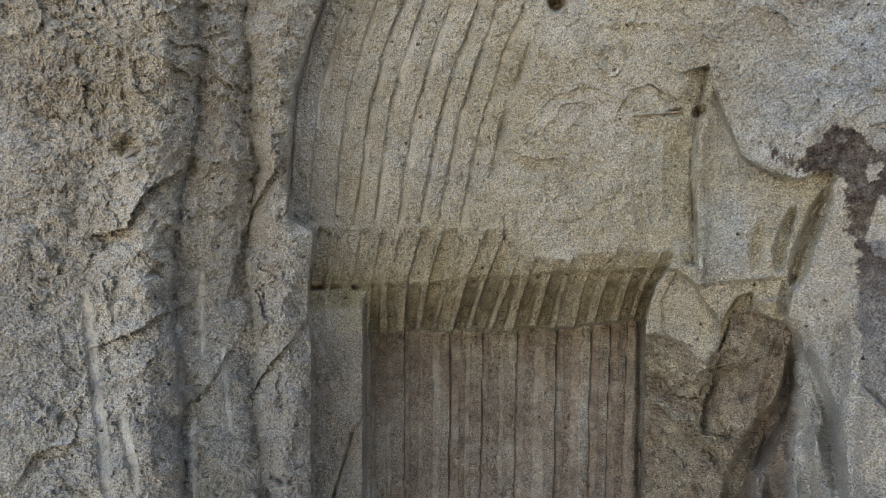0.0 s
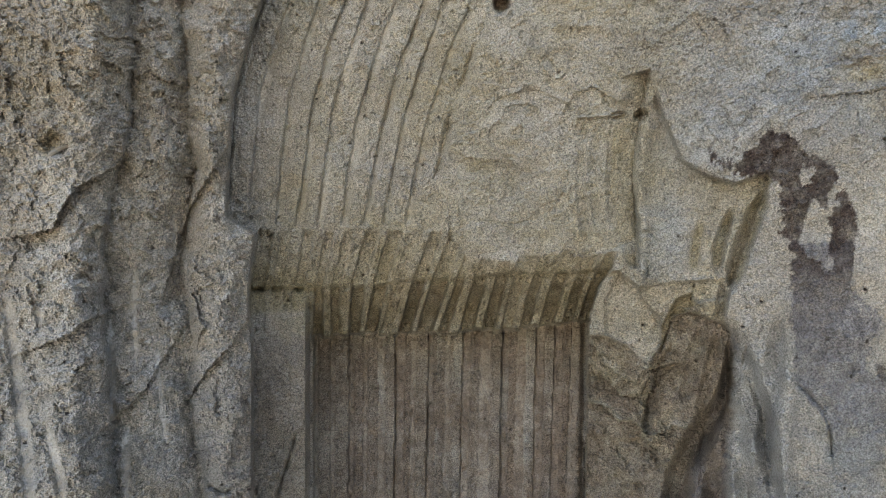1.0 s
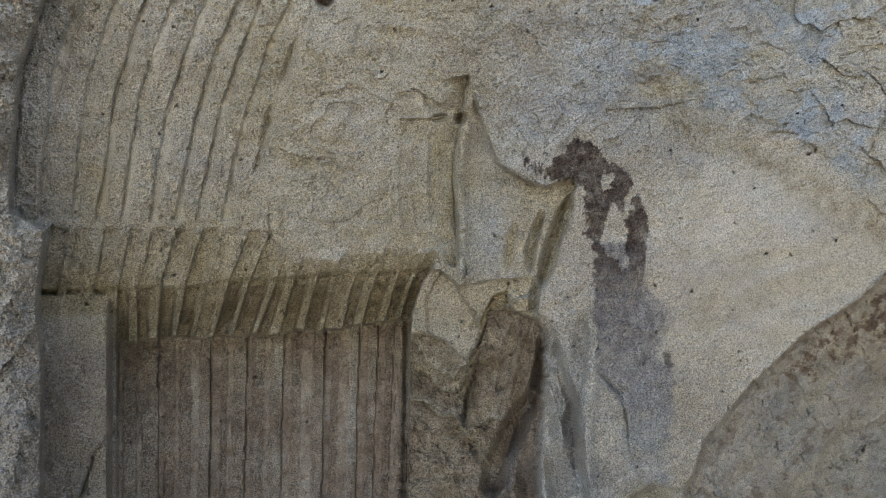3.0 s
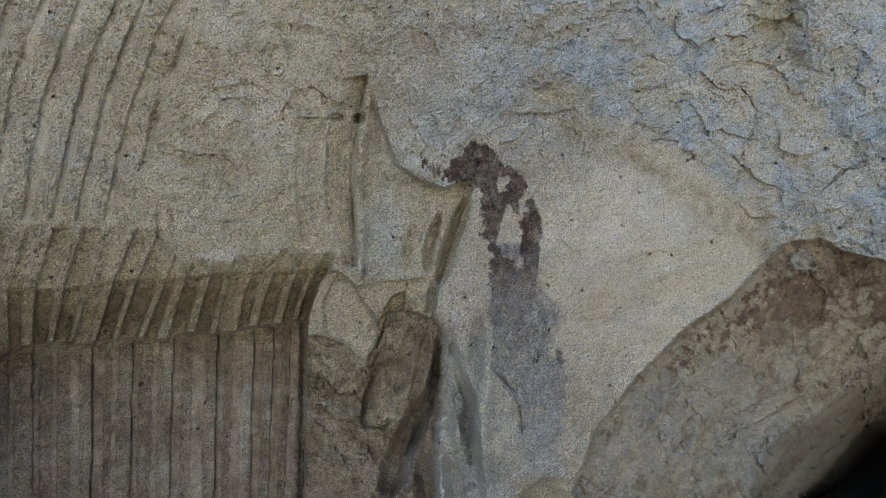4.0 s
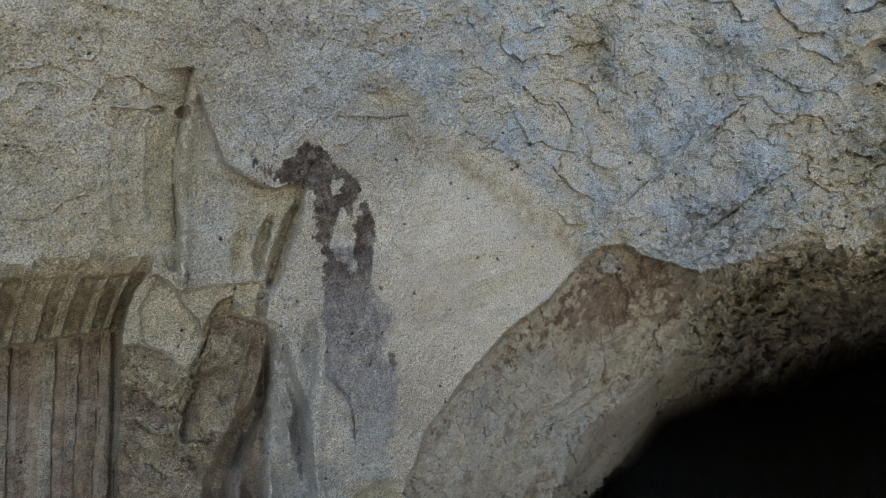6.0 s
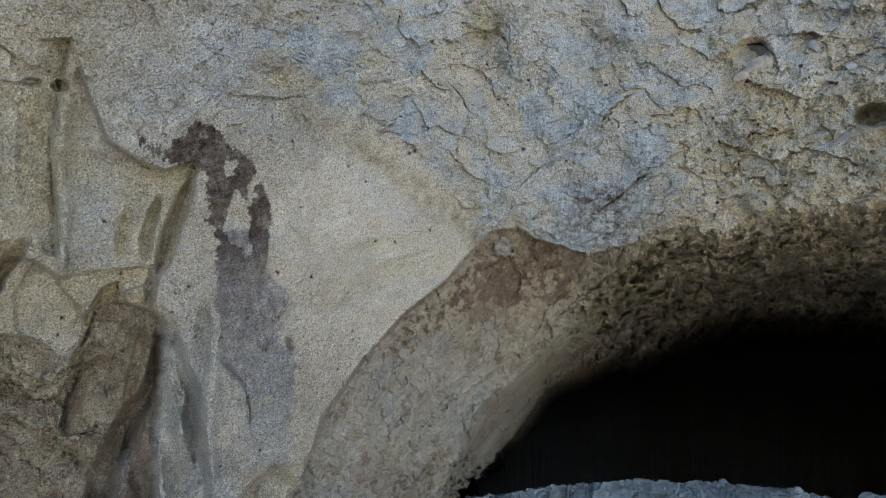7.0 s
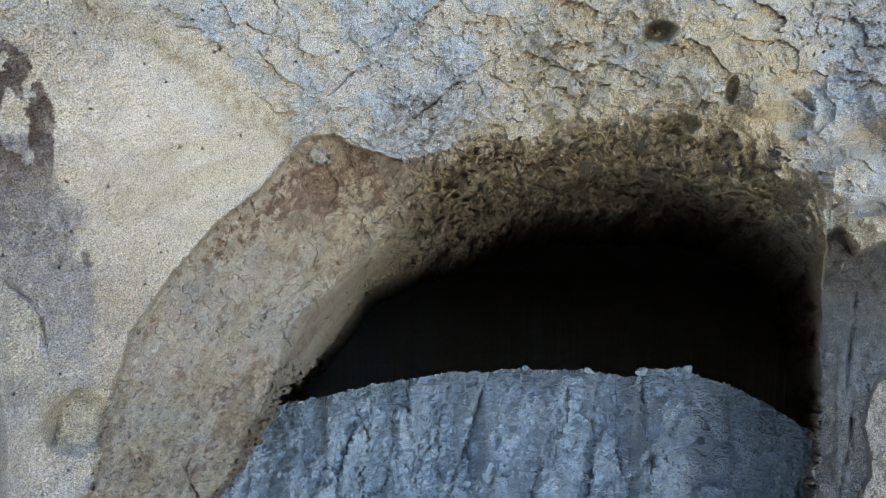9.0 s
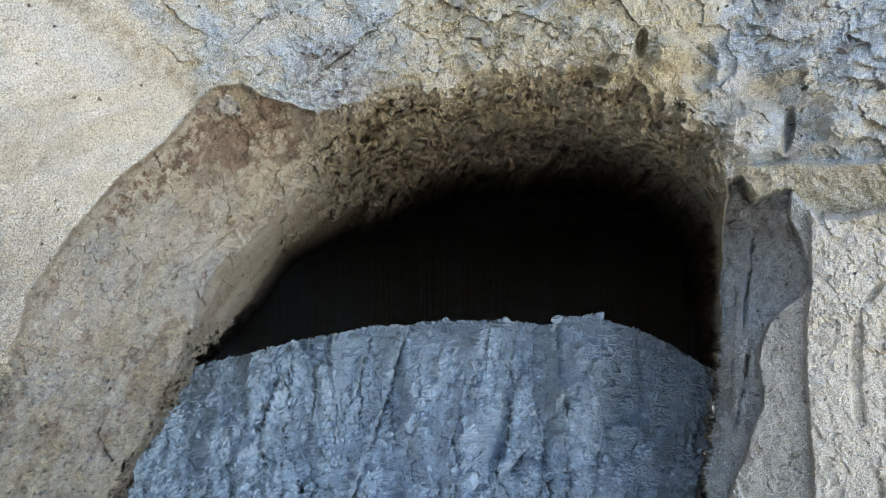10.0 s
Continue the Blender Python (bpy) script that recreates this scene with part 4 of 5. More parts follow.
    # --- pillar at the far side: flank painted in shade, paler buttress under a broken ledge
    but_pts = ((97.17, -8.15), (97.95, -9.36), (98.75, -11.20), (99.05, -12.90), (98.74, -13.91), (97.53, -15.20), (96.68, -16.46), (96.30, -18.27), (96.20, -19.69), (96.83, -21.94), (96.90, -23.45), (96.36, -25.52), (96.15, -27.69), (95.53, -30.12), (95.13, -32.80))
    led_pts = ((92.47, -6.12), (93.61, -5.41), (94.78, -7.35), (95.75, -6.56), (97.15, -6.12), (98.47, -7.32), (99.20, -7.97), (100.99, -7.80), (103.24, -6.98))
    under = below(a_ + 0.1 * x1, e_ + 0.12 * x2, 0.5, *led_pts) * right_of(a_, e_, 0.2, *jam_pts)
    but = right_of(a_, e_, 0.22, *but_pts) * under
    front = right_of(a_, e_, 0.3, (98.52, -7.82), (99.16, -12.89), (99.15, -15.53), (99.51, -19.53), (100.13, -23.10), (100.71, -26.26), (101.29, -30.05)) * under
    R = R + under * (1 - but) * (0.12 + 1.05 * sst((by_e(e, *but_pts) - a) / 6.5))
    R = R - 0.30 * but - 0.22 * front + under * (0.10 * t2 + 0.05 * t3 + 0.05 * t1)
    for pts in (((102.48, -14.97), (102.65, -17.54), (103.10, -21.00), (103.66, -23.57)), ((104.85, -26.42), (105.36, -27.64), (105.65, -28.56)), ((102.80, -14.06), (103.63, -12.24))):
        R = R + 0.10 * stroke(a_, e_, 0.35, *pts)
    R = R + 0.25 * crack(a_, e_, 1.0, 0.12, 0.35, (94.93, -10.09), (95.01, -12.52), (94.91, -14.80), (94.97, -17.09)) * under + 0.25 * crack(a_, e_, 1.0, 0.12, 0.3, (95.47, -19.35), (95.49, -21.72), (95.27, -23.70), (95.12, -25.69)) * under
    R = R + 0.10 * sst((by_e(e_, (94.22, -13.97), (94.40, -18.11), (94.68, -22.84), (94.61, -24.81)) - a_) / 0.2 + 0.5) * (1 - but) * under * sst((-13.77 - E) / 0.5) * sst((E - -24.97) / 0.5)
    # blue and brown shade on the flank, light on the buttress, as colour
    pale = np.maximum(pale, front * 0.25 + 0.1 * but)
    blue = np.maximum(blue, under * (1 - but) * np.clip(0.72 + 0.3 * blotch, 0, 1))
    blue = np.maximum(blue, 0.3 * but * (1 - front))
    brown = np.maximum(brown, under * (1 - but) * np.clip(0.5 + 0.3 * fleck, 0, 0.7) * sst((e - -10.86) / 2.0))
    band = below(a_, e_, 0.5, (92.72, -4.47), (94.68, -4.37), (96.92, -3.97), (99.13, -4.06), (102.83, -3.65)) * (1 - under) * right_of(a_, e_, 0.3, *jam_pts) * right_of(a, e, 1, (91.99, 7.46), (93.96, -9.07))
    R = R - 0.05 * band + band * (0.10 * t2 + 0.05 * t3) + 0.03 * sst((e_ - by_a(A, (92.32, -4.49), (102.84, -3.77))) / 0.3 + 0.5) * (A > 93)
    ochre = np.maximum(ochre, band * np.clip(0.45 + 0.5 * fleck, 0, 0.8))
    ochre = np.maximum(ochre, under * 0.5 * blob(a, e, (102.25, -6.67), 2.5, 2.0, 0.8))
    arch = stroke(a_, e_, 0.5, (93.62, -5.53), (94.32, -6.65), (94.78, -7.35))
    R = R + 0.12 * arch

    # --- broken rock over the cave
    rug0 = right_of(a, e, 3.0, (32.70, 19.76), (32.97, 14.42), (33.87, 12.23), (39.79, 9.74), (47.23, 6.64), (49.31, 3.45), (51.39, 0.05)) * sst((e + 12) / 5 + 0.3) * (1 - under) * (1 - band)
    rug = rug0 * (1 - mouth)
    wild = np.clip(0.42 + 0.45 * sst((A - 60) / 14), 0, 1) * sst((A - 40) / 8 + 0.3)       # gets coarser towards the pillar
    big = fbm(A * 0.10 + 3, E * 0.13, 4, 85, 0.55)
    R = R + rug * 0.40 * big * wild
    u, v = A * 0.36 + 0.5 * w1 + 0.1 * x1, E * 0.48 + 0.5 * w2 + 0.25 * A * 0.36
    p1, q1 = plates(u, v, 82, 0.3)
    R = R + rug * wild * (0.27 * p1 + 0.07 * (q1 - 0.5) * sst((q1 - 0.2) / 0.2))
    p2, q2 = plates(A * 1.0 + 0.6 * w1 + 0.2 * x1, E * 1.25 + 0.6 * w2 - 0.3 * A, 87, 0.3)
    R = R + roof * sst((n0 - 0.08) / 0.3) * (1 - in_dark) * (0.5 * p1 + 0.2 * (q1 - 0.5) + 0.10 * p2)
    some = sst(fbm(A * 0.18, E * 0.2, 3, 96) * 2 + 0.45)
    R = R + rug * lerp(0.14, 0.55, some * wild) * (0.05 * (q2 - 0.5) + 0.26 * p2)
    d1, d2, rnd3, gx, gy = cells(A * 2.6 + 0.8 * x1, E * 3.1, 97)
    R = R + rug * lerp(0.2, 0.65, some) * lerp(0.6, 0.9, wild) * (0.05 * (rnd3 - 0.5) + 0.10 * gx * (rnd3 - 0.5))
    # slabs and fissures that can be told apart
    for dp, wd, sc, pts in ((0.30, 0.13, 0.10, ((48.77, 12.77), (49.93, 11.64), (50.54, 10.50), (50.28, 8.99), (49.51, 7.06), (49.30, 5.68))), (0.35, 0.16, 0.25, ((53.31, 19.37), (53.79, 17.09), (53.58, 15.28), (54.05, 13.91))),
                            (0.12, 0.30, 0.0, ((48.81, 8.66), (48.73, 6.60), (48.93, 5.45))), (0.40, 0.11, 0.08, ((55.07, 4.56), (55.97, 5.48), (56.56, 5.84))), (0.40, 0.13, 0.12, ((58.43, 8.18), (59.41, 8.75), (59.76, 9.29))),
                            (0.25, 0.12, 0.12, ((56.91, 14.99), (57.24, 13.86), (57.57, 12.72))), (0.20, 0.07, 0.02, ((37.63, 17.38), (37.33, 15.55), (37.20, 14.19), (37.99, 13.32))), (0.15, 0.07, 0.0, ((39.76, 13.38), (39.54, 11.55), (39.32, 10.18))),
                            (0.18, 0.10, 0.14, ((39.29, 13.82), (40.00, 12.71), (40.47, 11.81), (41.64, 11.38))), (0.18, 0.10, 0.12, ((32.76, 13.07), (35.19, 13.64), (36.98, 13.27))), (0.16, 0.10, -0.12, ((32.56, 11.05), (35.21, 10.94), (37.00, 11.24))),
                            (0.25, 0.10, 0.10, ((61.08, 10.83), (61.88, 10.13), (61.80, 9.46))), (0.20, 0.10, 0.12, ((58.78, 17.14), (61.00, 16.87), (62.98, 16.53))), (0.35, 0.14, 0.2, ((62.78, 11.06), (61.89, 10.40), (61.22, 9.53))),
                            (0.30, 0.14, 0.2, ((66.01, 6.12), (64.21, 5.00), (62.86, 3.65), (61.50, 2.74))), (0.30, 0.15, 0.2, ((86.65, 7.61), (87.76, 6.38), (88.91, 4.74), (90.86, 3.09))), (0.22, 0.10, 0.12, ((95.87, 2.67), (97.28, 3.05), (97.59, 1.88), (97.12, 1.29)))):
        R = R + crack(a_ + 0.12 * x1, e_ + 0.12 * x2, dp * (0.14 if pts[0][0] < 62 else 0.3), wd * 0.8, sc * (0.35 if pts[0][0] < 45 else 1.0), *pts)
    # pockets and lumps of the lintel
    for c, ra, re, dp in (((85.59, 4.56), 0.40, 0.9, 0.35), ((87.79, -0.26), 1.2, 1.6, 0.20), ((80.15, 8.90), 1.1, 0.7, 0.5), ((72.30, 14.21), 1.1, 0.9, 0.25),
                          ((81.74, 2.02), 1.5, 0.7, 0.35), ((90.10, 2.68), 1.0, 1.6, 0.25), ((96.52, -1.73), 0.35, 1.4, 0.3)):
        R = R + dp * blob(a_, e_, c, ra, re, 0.7)
    for c, ra, re, dp in (((94.08, -2.01), 1.9, 2.0, 0.45), ((96.24, 2.67), 1.6, 1.2, 0.20), ((99.92, -1.43), 1.2, 1.0, 0.25), ((87.77, 3.72), 1.2, 1.0, 0.25), ((72.87, 2.79), 1.0, 0.8, 0.2), ((63.61, 18.04), 3.0, 2.5, 0.2)):
        R = R - dp * blob(a_, e_, c, ra, re, 0.9)
    dark = np.maximum(dark, 0.55 * blob(a_, e_, (99.35, 3.98), 0.45, 0.45, 0.4))
    # stains of the broken rock
    blue_zone = right_of(a, e, 2.0, (33.36, 19.81), (32.95, 16.20), (33.42, 13.55), (37.00, 11.01), (39.78, 10.42), (44.45, 8.45), (48.15, 5.27), (51.38, 1.18)) * (1 - mouth) * (1 - under) * (1 - band)
    lint_e = by_a(a, *lint_pts)
    warm_l = sst((A - 64) / 8) * (1 - sst((A - 89) / 3)) * sst((15 - e) / 8)
    blue = np.maximum(blue, blue_zone * np.clip(0.46 + 0.50 * sst((blotch + 0.5 * w2 + 0.12) / 0.18) - 0.40 * warm_l - 0.45 * np.exp(-((a - 49.5 - 0.12 * e) / 1.8) ** 2), 0, 0.95))
    warm_p = sst((fbm(A * 0.3, E * 0.45, 4, 233, 0.6) - 0.06) / 0.12)
    blue = blue * (1 - 0.38 * blue_zone * warm_p)
    ochre = np.maximum(ochre, blue_zone * np.clip(warm_l * (0.50 + 0.9 * fleck) + 0.24 * warm_p, 0, 0.7))
    edge_band = sst((2.6 + 1.5 * blotch - (e - lint_e)) / 1.6) * sst((A - 62) / 4) * (1 - sst((A - 90) / 2))
    ochre = np.maximum(ochre, blue_zone * edge_band * np.clip(0.45 + 0.7 * fleck, 0.05, 0.8))
    blue = blue * (1 - 0.7 * blue_zone * edge_band)
    for c, ra, re in (((36.52, 12.49), 2.8, 1.0), ((42.59, 14.22), 1.5, 0.5), ((51.87, 17.25), 1.8, 2.0), ((54.38, 0.97), 1.2, 0.8), ((70.89, 14.81), 1.6, 1.8)):
        ochre = np.maximum(ochre, np.clip(0.55 + 0.6 * fleck, 0, 0.8) * blob(a, e, c, ra, re, 0.9))
    brown = np.maximum(brown, 0.35 * blob(a + 0.5 * clast, e, (35.15, 13.40), 2.5, 0.6, 0.8))
    knots = blob(a, e, (61.80, 1.97), 3.4, 2.6, 0.8) * sst((rnd3 - 0.35) / 0.1)
    grey = np.maximum(grey, 0.6 * knots)
    blue = np.maximum(blue, 0.8 * blob(a, e, (61.26, 2.38), 3.8, 3.0, 0.8))
    dark = np.maximum(dark, 0.42 * knots * sst((rnd3 - 0.6) / 0.1))
    dark = np.maximum(dark, 0.22 * blue_zone * sst((fbm(A * 1.1, E * 1.3, 4, 234, 0.7) - 0.34) / 0.08) * sst((A - 56) / 6))

    # --- pale smooth face between the stain and the cave
    face = blob(a, e, (43.15, -1.16), 8, 8, 0.9) * (1 - mouth) * (1 - blue_zone)
    beds = fbm(A * 0.22 + 0.1 * E, E * 1.0 - 0.25 * A, 4, 231, 0.6)
    pale = np.maximum(pale, face * np.clip(0.02 + 0.4 * blotch + 0.4 * beds, 0, 0.4))
    ochre = np.maximum(ochre, face * np.clip(0.08 + 0.7 * beds, 0, 0.4))
    R = R + face * 0.03 * beds
    blue = np.maximum(blue, face * np.clip(0.8 * fbm(A * 0.3, E * 0.3, 3, 232) - 0.1 + 0.5 * blob(a, e, (37.22, -13.40), 3, 5, 0.9), 0, 0.5))

    # --- broad tones of the wall
    ochre = np.maximum(ochre, sst((A + 11) / 4) * sst((26 - A) / 6) * np.clip(0.38 + 0.5 * tone + 0.25 * blotch, 0, 0.65) * (1 - lipm) * (1 - recess_tone))
    blue = np.maximum(blue, sst((A - 16) / 6) * sst((44 - A) / 6) * sst((e - 3) / 5) * np.clip(0.30 + 0.6 * tone + 0.3 * blotch, 0, 0.65))
    pink = sst((A - 14) / 8) * sst((46 - A) / 6) * sst((fbm(A * 0.09, E * 0.3, 4, 262, 0.6) + 0.02) / 0.3) * (1 - mouth) * (1 - inside)
    brown = np.maximum(brown, 0.16 * pink)

    # --- thin plates that have come away from the wall
    pl = fbm(A * 0.14, E * 0.17, 3, 251, 0.5) * 3.2 + 0.05 * x1
    kpl = np.floor(pl)
    on_wall = sst((A - 6) / 3) * sst((42 - A) / 6) * (1 - inside) * (1 - mouth) * (1 - block) * (1 - notch) * (1 - ret) * sst((e + 1) / 2)
    R = R + on_wall * (0.03 * sst((pl - kpl) / 0.5) + 0.03 * t2)

    # --- roughness of the ground mass: pumice lumps, pits and small flakes
    d1, d2, rl, gx, gy = cells(A * 2.6 + 0.5 * x1, E * 2.8 + 0.5 * x2, 111)
    d3, d4, rs, gx, gy = cells(A * 4.6, E * 4.8, 112)
    lump = 0.020 * (sst(d1 / 0.8) - 0.5) * (0.3 + rl) + 0.018 * (sst(d3 / 0.8) - 0.5) * (0.3 + rs) + 0.012 * fbm(A * 4.2, E * 4.2, 2, 95, 0.7)
    calm = lerp(1.0, 0.34, np.clip(face + 0.8 * flank + 0.4 * front, 0, 1))
    coarse = calm * (1 + 0.35 * cols)
    R = R + 0.10 * fbm(A * 0.22, E * 0.22, 3, 91) + grit * coarse * (1 + 0.6 * roof - 0.35 * flank) * (1 + 0.15 * blue_zone) * (0.045 * fbm(A * 1.1, E * 1.1, 3, 92) + lump)
    d1, d2, rf, gx, gy = cells(A * 1.1 + 0.5 * x1, E * 0.9 + 0.4 * x2, 101)
    R = R + grit * coarse * 0.035 * (rf > 0.6) * sst((0.55 - d1) / 0.1) * gy * -1
    pit = cells(A * 1.3 + 0.2 * x1, E * 1.3, 103)
    pits = (pit[2] > 0.965) * sst((0.10 + 0.06 * hash2(pit[2] * 999, pit[2] * 77, 104) - pit[0]) / 0.05) * (1 - mouth)
    R = R + 0.07 * pits
    dark = np.maximum(dark, 0.55 * pits)
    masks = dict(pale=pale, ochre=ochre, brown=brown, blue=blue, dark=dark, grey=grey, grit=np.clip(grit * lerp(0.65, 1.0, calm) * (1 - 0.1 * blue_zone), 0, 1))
    alc = inside * sst((top1 - E) / 0.2 + 0.5) > 0.5
    zone = np.zeros(A.shape, np.int32)
    zone[(blue_zone > 0.5) & (A > 44)] = 1                      # broken lintel
    zone[(s1 > 0.5) & (A < -5)] = 2                             # columns
    zone[(s1 > 0.5) & (s2 > 0.5) & (s3 < 0.5) & (A < -5)] = 3
    zone[(s1 < 0.5) & (A > -27) & (A < -5)] = 4
    zone[(s3 > 0.5) & (A < -5)] = 0
    zone[(g > 0.02) & (g < 1) & (E > 1.9) & (E < 24)] = 5       # upper grooves
    zone[(block > 0.5) | (notch > 0.5)] = 6
    zone[ret > 0.5] = 7
    zone[alc] = 8                                               # lip
    zone_p = (inside * inner_l * deep) > 0.5
    zone[alc & zone_p] = 9                                      # deep strokes
    zone[alc & ~zone_p & (inner_l < 0.5) & (E < -5.45)] = 10
    zone[(zone == 0) & (A >= 22) & (A < 53)] = 15                # stained face
    zone[(zone == 0) & (A > -14) & (A < 22)] = 16               # plain wall round the alcove
    zone[(zone == 0) & (A >= 53)] = 17                          # wall beyond the cave
    zone[under > 0.5] = 11
    zone[(under > 0.5) & (but > 0.5)] = 12
    zone[mouth > 0.5] = 13
    zone[flank > 0.5] = 14
    piece = np.where(zone == 5, np.clip(k, 0, 8), np.where(zone == 9, kp, 0)).astype(np.int32)
    return R, masks, dict(zone=zone, piece=piece)


def mesh_from(name, co, quads, attrs, material):
    used = np.unique(quads)
    remap = np.zeros(len(co), np.int64)
    remap[used] = np.arange(len(used))
    me = bpy.data.meshes.new(name)
    me.vertices.add(len(used))
    me.vertices.foreach_set("co", co[used].astype(np.float32).ravel())
    q = remap[quads]
    me.loops.add(q.size)
    me.loops.foreach_set("vertex_index", q.astype(np.int32).ravel())
    me.polygons.add(len(q))
    me.polygons.foreach_set("loop_start", np.arange(0, q.size, 4, dtype=np.int32))
    me.polygons.foreach_set("loop_total", np.full(len(q), 4, np.int32))
    me.update(calc_edges=True)
    me.polygons.foreach_set("use_smooth", np.zeros(len(q), bool))
    for key, val in attrs.items():
        at = me.attributes.new(key, 'FLOAT', 'POINT')
        at.data.foreach_set("value", np.clip(val.reshape(-1)[used], 0, 1).astype(np.float32))
    me.materials.append(material)
    return new(name, me)


def grid_quads(n, m):
    idx = np.arange(n * m).reshape(n, m)
    return np.stack([idx[:-1, :-1], idx[:-1, 1:], idx[1:, 1:], idx[1:, :-1]], axis=-1).reshape(-1, 4)


def to_world(A, R, Z):
    th = np.radians(A)
    return np.stack([R * np.sin(th), R * np.cos(th), Z + EYE], axis=-1).reshape(-1, 3)


# angles: fine inside the bay, wide along the straight walls on both sides
avals = np.concatenate([np.linspace(-86, -36, 60)[:-1], np.arange(-36, 107, STEP), np.linspace(107, 168, 50)])
RB = base_distance(avals)
TOP = lerp(10.0, 4.5, sst((avals - 55) / 45)) + 1.2 * fbm(avals * 0.06, avals * 0, 3, 301)          # cliff top over the axis point
e_top = TOP / RB * 57.2958
e_low = -(EYE + 0.3) / RB * 57.2958
rows = [lerp(e_low, np.minimum(-36, e_low * 0.9), q) for q in np.linspace(0, 1, 14)[:-1]]
rows = [np.minimum(r, -36.2 + 0 * r) - 0.02 * (14 - i) for i, r in enumerate(rows)]
rows += [np.full_like(avals, v) for v in np.arange(-36, 22, STEP)]
rows += [lerp(np.full_like(avals, 22.0), np.maximum(e_top, 22.5), q) for q in np.linspace(0, 1, 24)[1:]]
E = np.array(rows)
A = np.repeat(avals[None, :], len(rows), axis=0)
R, masks, zones = cliff_fields(A, E)
Z = np.maximum(R * E / 57.2958, -EYE - 0.4)
# the land behind the edge
for back_off in (0.6, 1.8, 4, 9, 20, 50, 140):
    R = np.vstack([R, R[-1:] * 0 + RB + back_off * (1 + 0.2 * fbm(avals * 0.2, avals * 0, 2, 303))])
    Z = np.vstack([Z, (TOP + 0.25 * back_off ** 0.6 + 0.4 * fbm(avals * 0.15, avals * 0 + back_off, 3, 304))[None, :]])
    A = np.vstack([A, avals[None, :]])
    for key in masks:
        masks[key] = np.vstack([masks[key], masks[key][-1:]])
    for key in zones:
        zones[key] = np.vstack([zones[key], zones[key][-1:] * 0])
co = to_world(A, R, Z)
quads = grid_quads(*A.shape)
zone = zones["zone"].reshape(-1)[quads].max(axis=1)
piece = zones["piece"].reshape(-1)[quads[:, 0]]
cliff = mesh_from("wall_cliff", co, quads[zone == 0], masks, rock)
tagged(cliff, "curved buff tuff cliff with tooth grooves and run-off stains", "cliff", kind="structure")


def cliff_part(name, number, label, parent=cliff, only=None):
    sel = (zone == number) if only is None else (zone == number) & (piece == only)
    if sel.sum() < 20:
        return None
    ob = mesh_from(name, co, quads[sel], masks, rock)
    ob.parent = parent
    return tagged(ob, label)


cliff_part("stained_face", 15, "pale tuff face with a black and grey run-off stain")
cliff_part("plain_face", 16, "flaking olive-buff tuff round the alcove")
cliff_part("outer_face", 17, "blue-grey and buff rock beyond the cave")
cliff_part("lintel", 1, "broken blue-grey breccia over the cave mouth")
cliff_part("rock_rib", 2, "rounded rough rib of grey tuff")
cliff_part("rock_rib", 3, "rough brownish rib beside the grooved panel")
cliff_part("rock_rib", 4, "lumpy nose of rock with smooth scraped streaks")
for n in range(9):
    cliff_part("groove", 5, "", only=n)
cliff_part("notched_block", 6, "olive-stained notched block with worn edges")
cliff_part("broken_return", 7, "flaking brown return beside the alcove")
lip = cliff_part("overhanging_lip", 8, "olive-stained overhang cut by slanting bucket strokes")
for n in sorted(set(piece[zone == 9].tolist())):
    cliff_part("stroke", 9, "", lip, n)
cliff_part("side_facet", 10, "flat grey facet beside the deep strokes")
pillar = cliff_part("rock_pillar", 11, "pillar flank with blue-grey shade painted on")
cliff_part("buttress", 12, "rough buttress face, painted paler as the lit side", pillar)
vault = cliff_part("cave_vault", 13, "vaulted cave wall with brown shade painted towards the dark")
cliff_part("jamb", 14, "smooth grey and brown splayed jamb of the cave", vault)


# ---- the bank of crumbled marl in the cave mouth ----
BANK_TOP = ((42.11, -23.49), (46.23, -22.12), (50.95, -21.20), (54.99, -20.63), (58.23, -19.88), (62.00, -19.37), (64.39, -18.90), (66.80, -18.83), (71.14, -18.37), (76.45, -18.21), (80.04, -18.46), (80.71, -17.67), (83.94, -17.18), (84.66, -17.75), (87.19, -18.19), (90.40, -19.41), (93.56, -21.11), (99.07, -22.88))


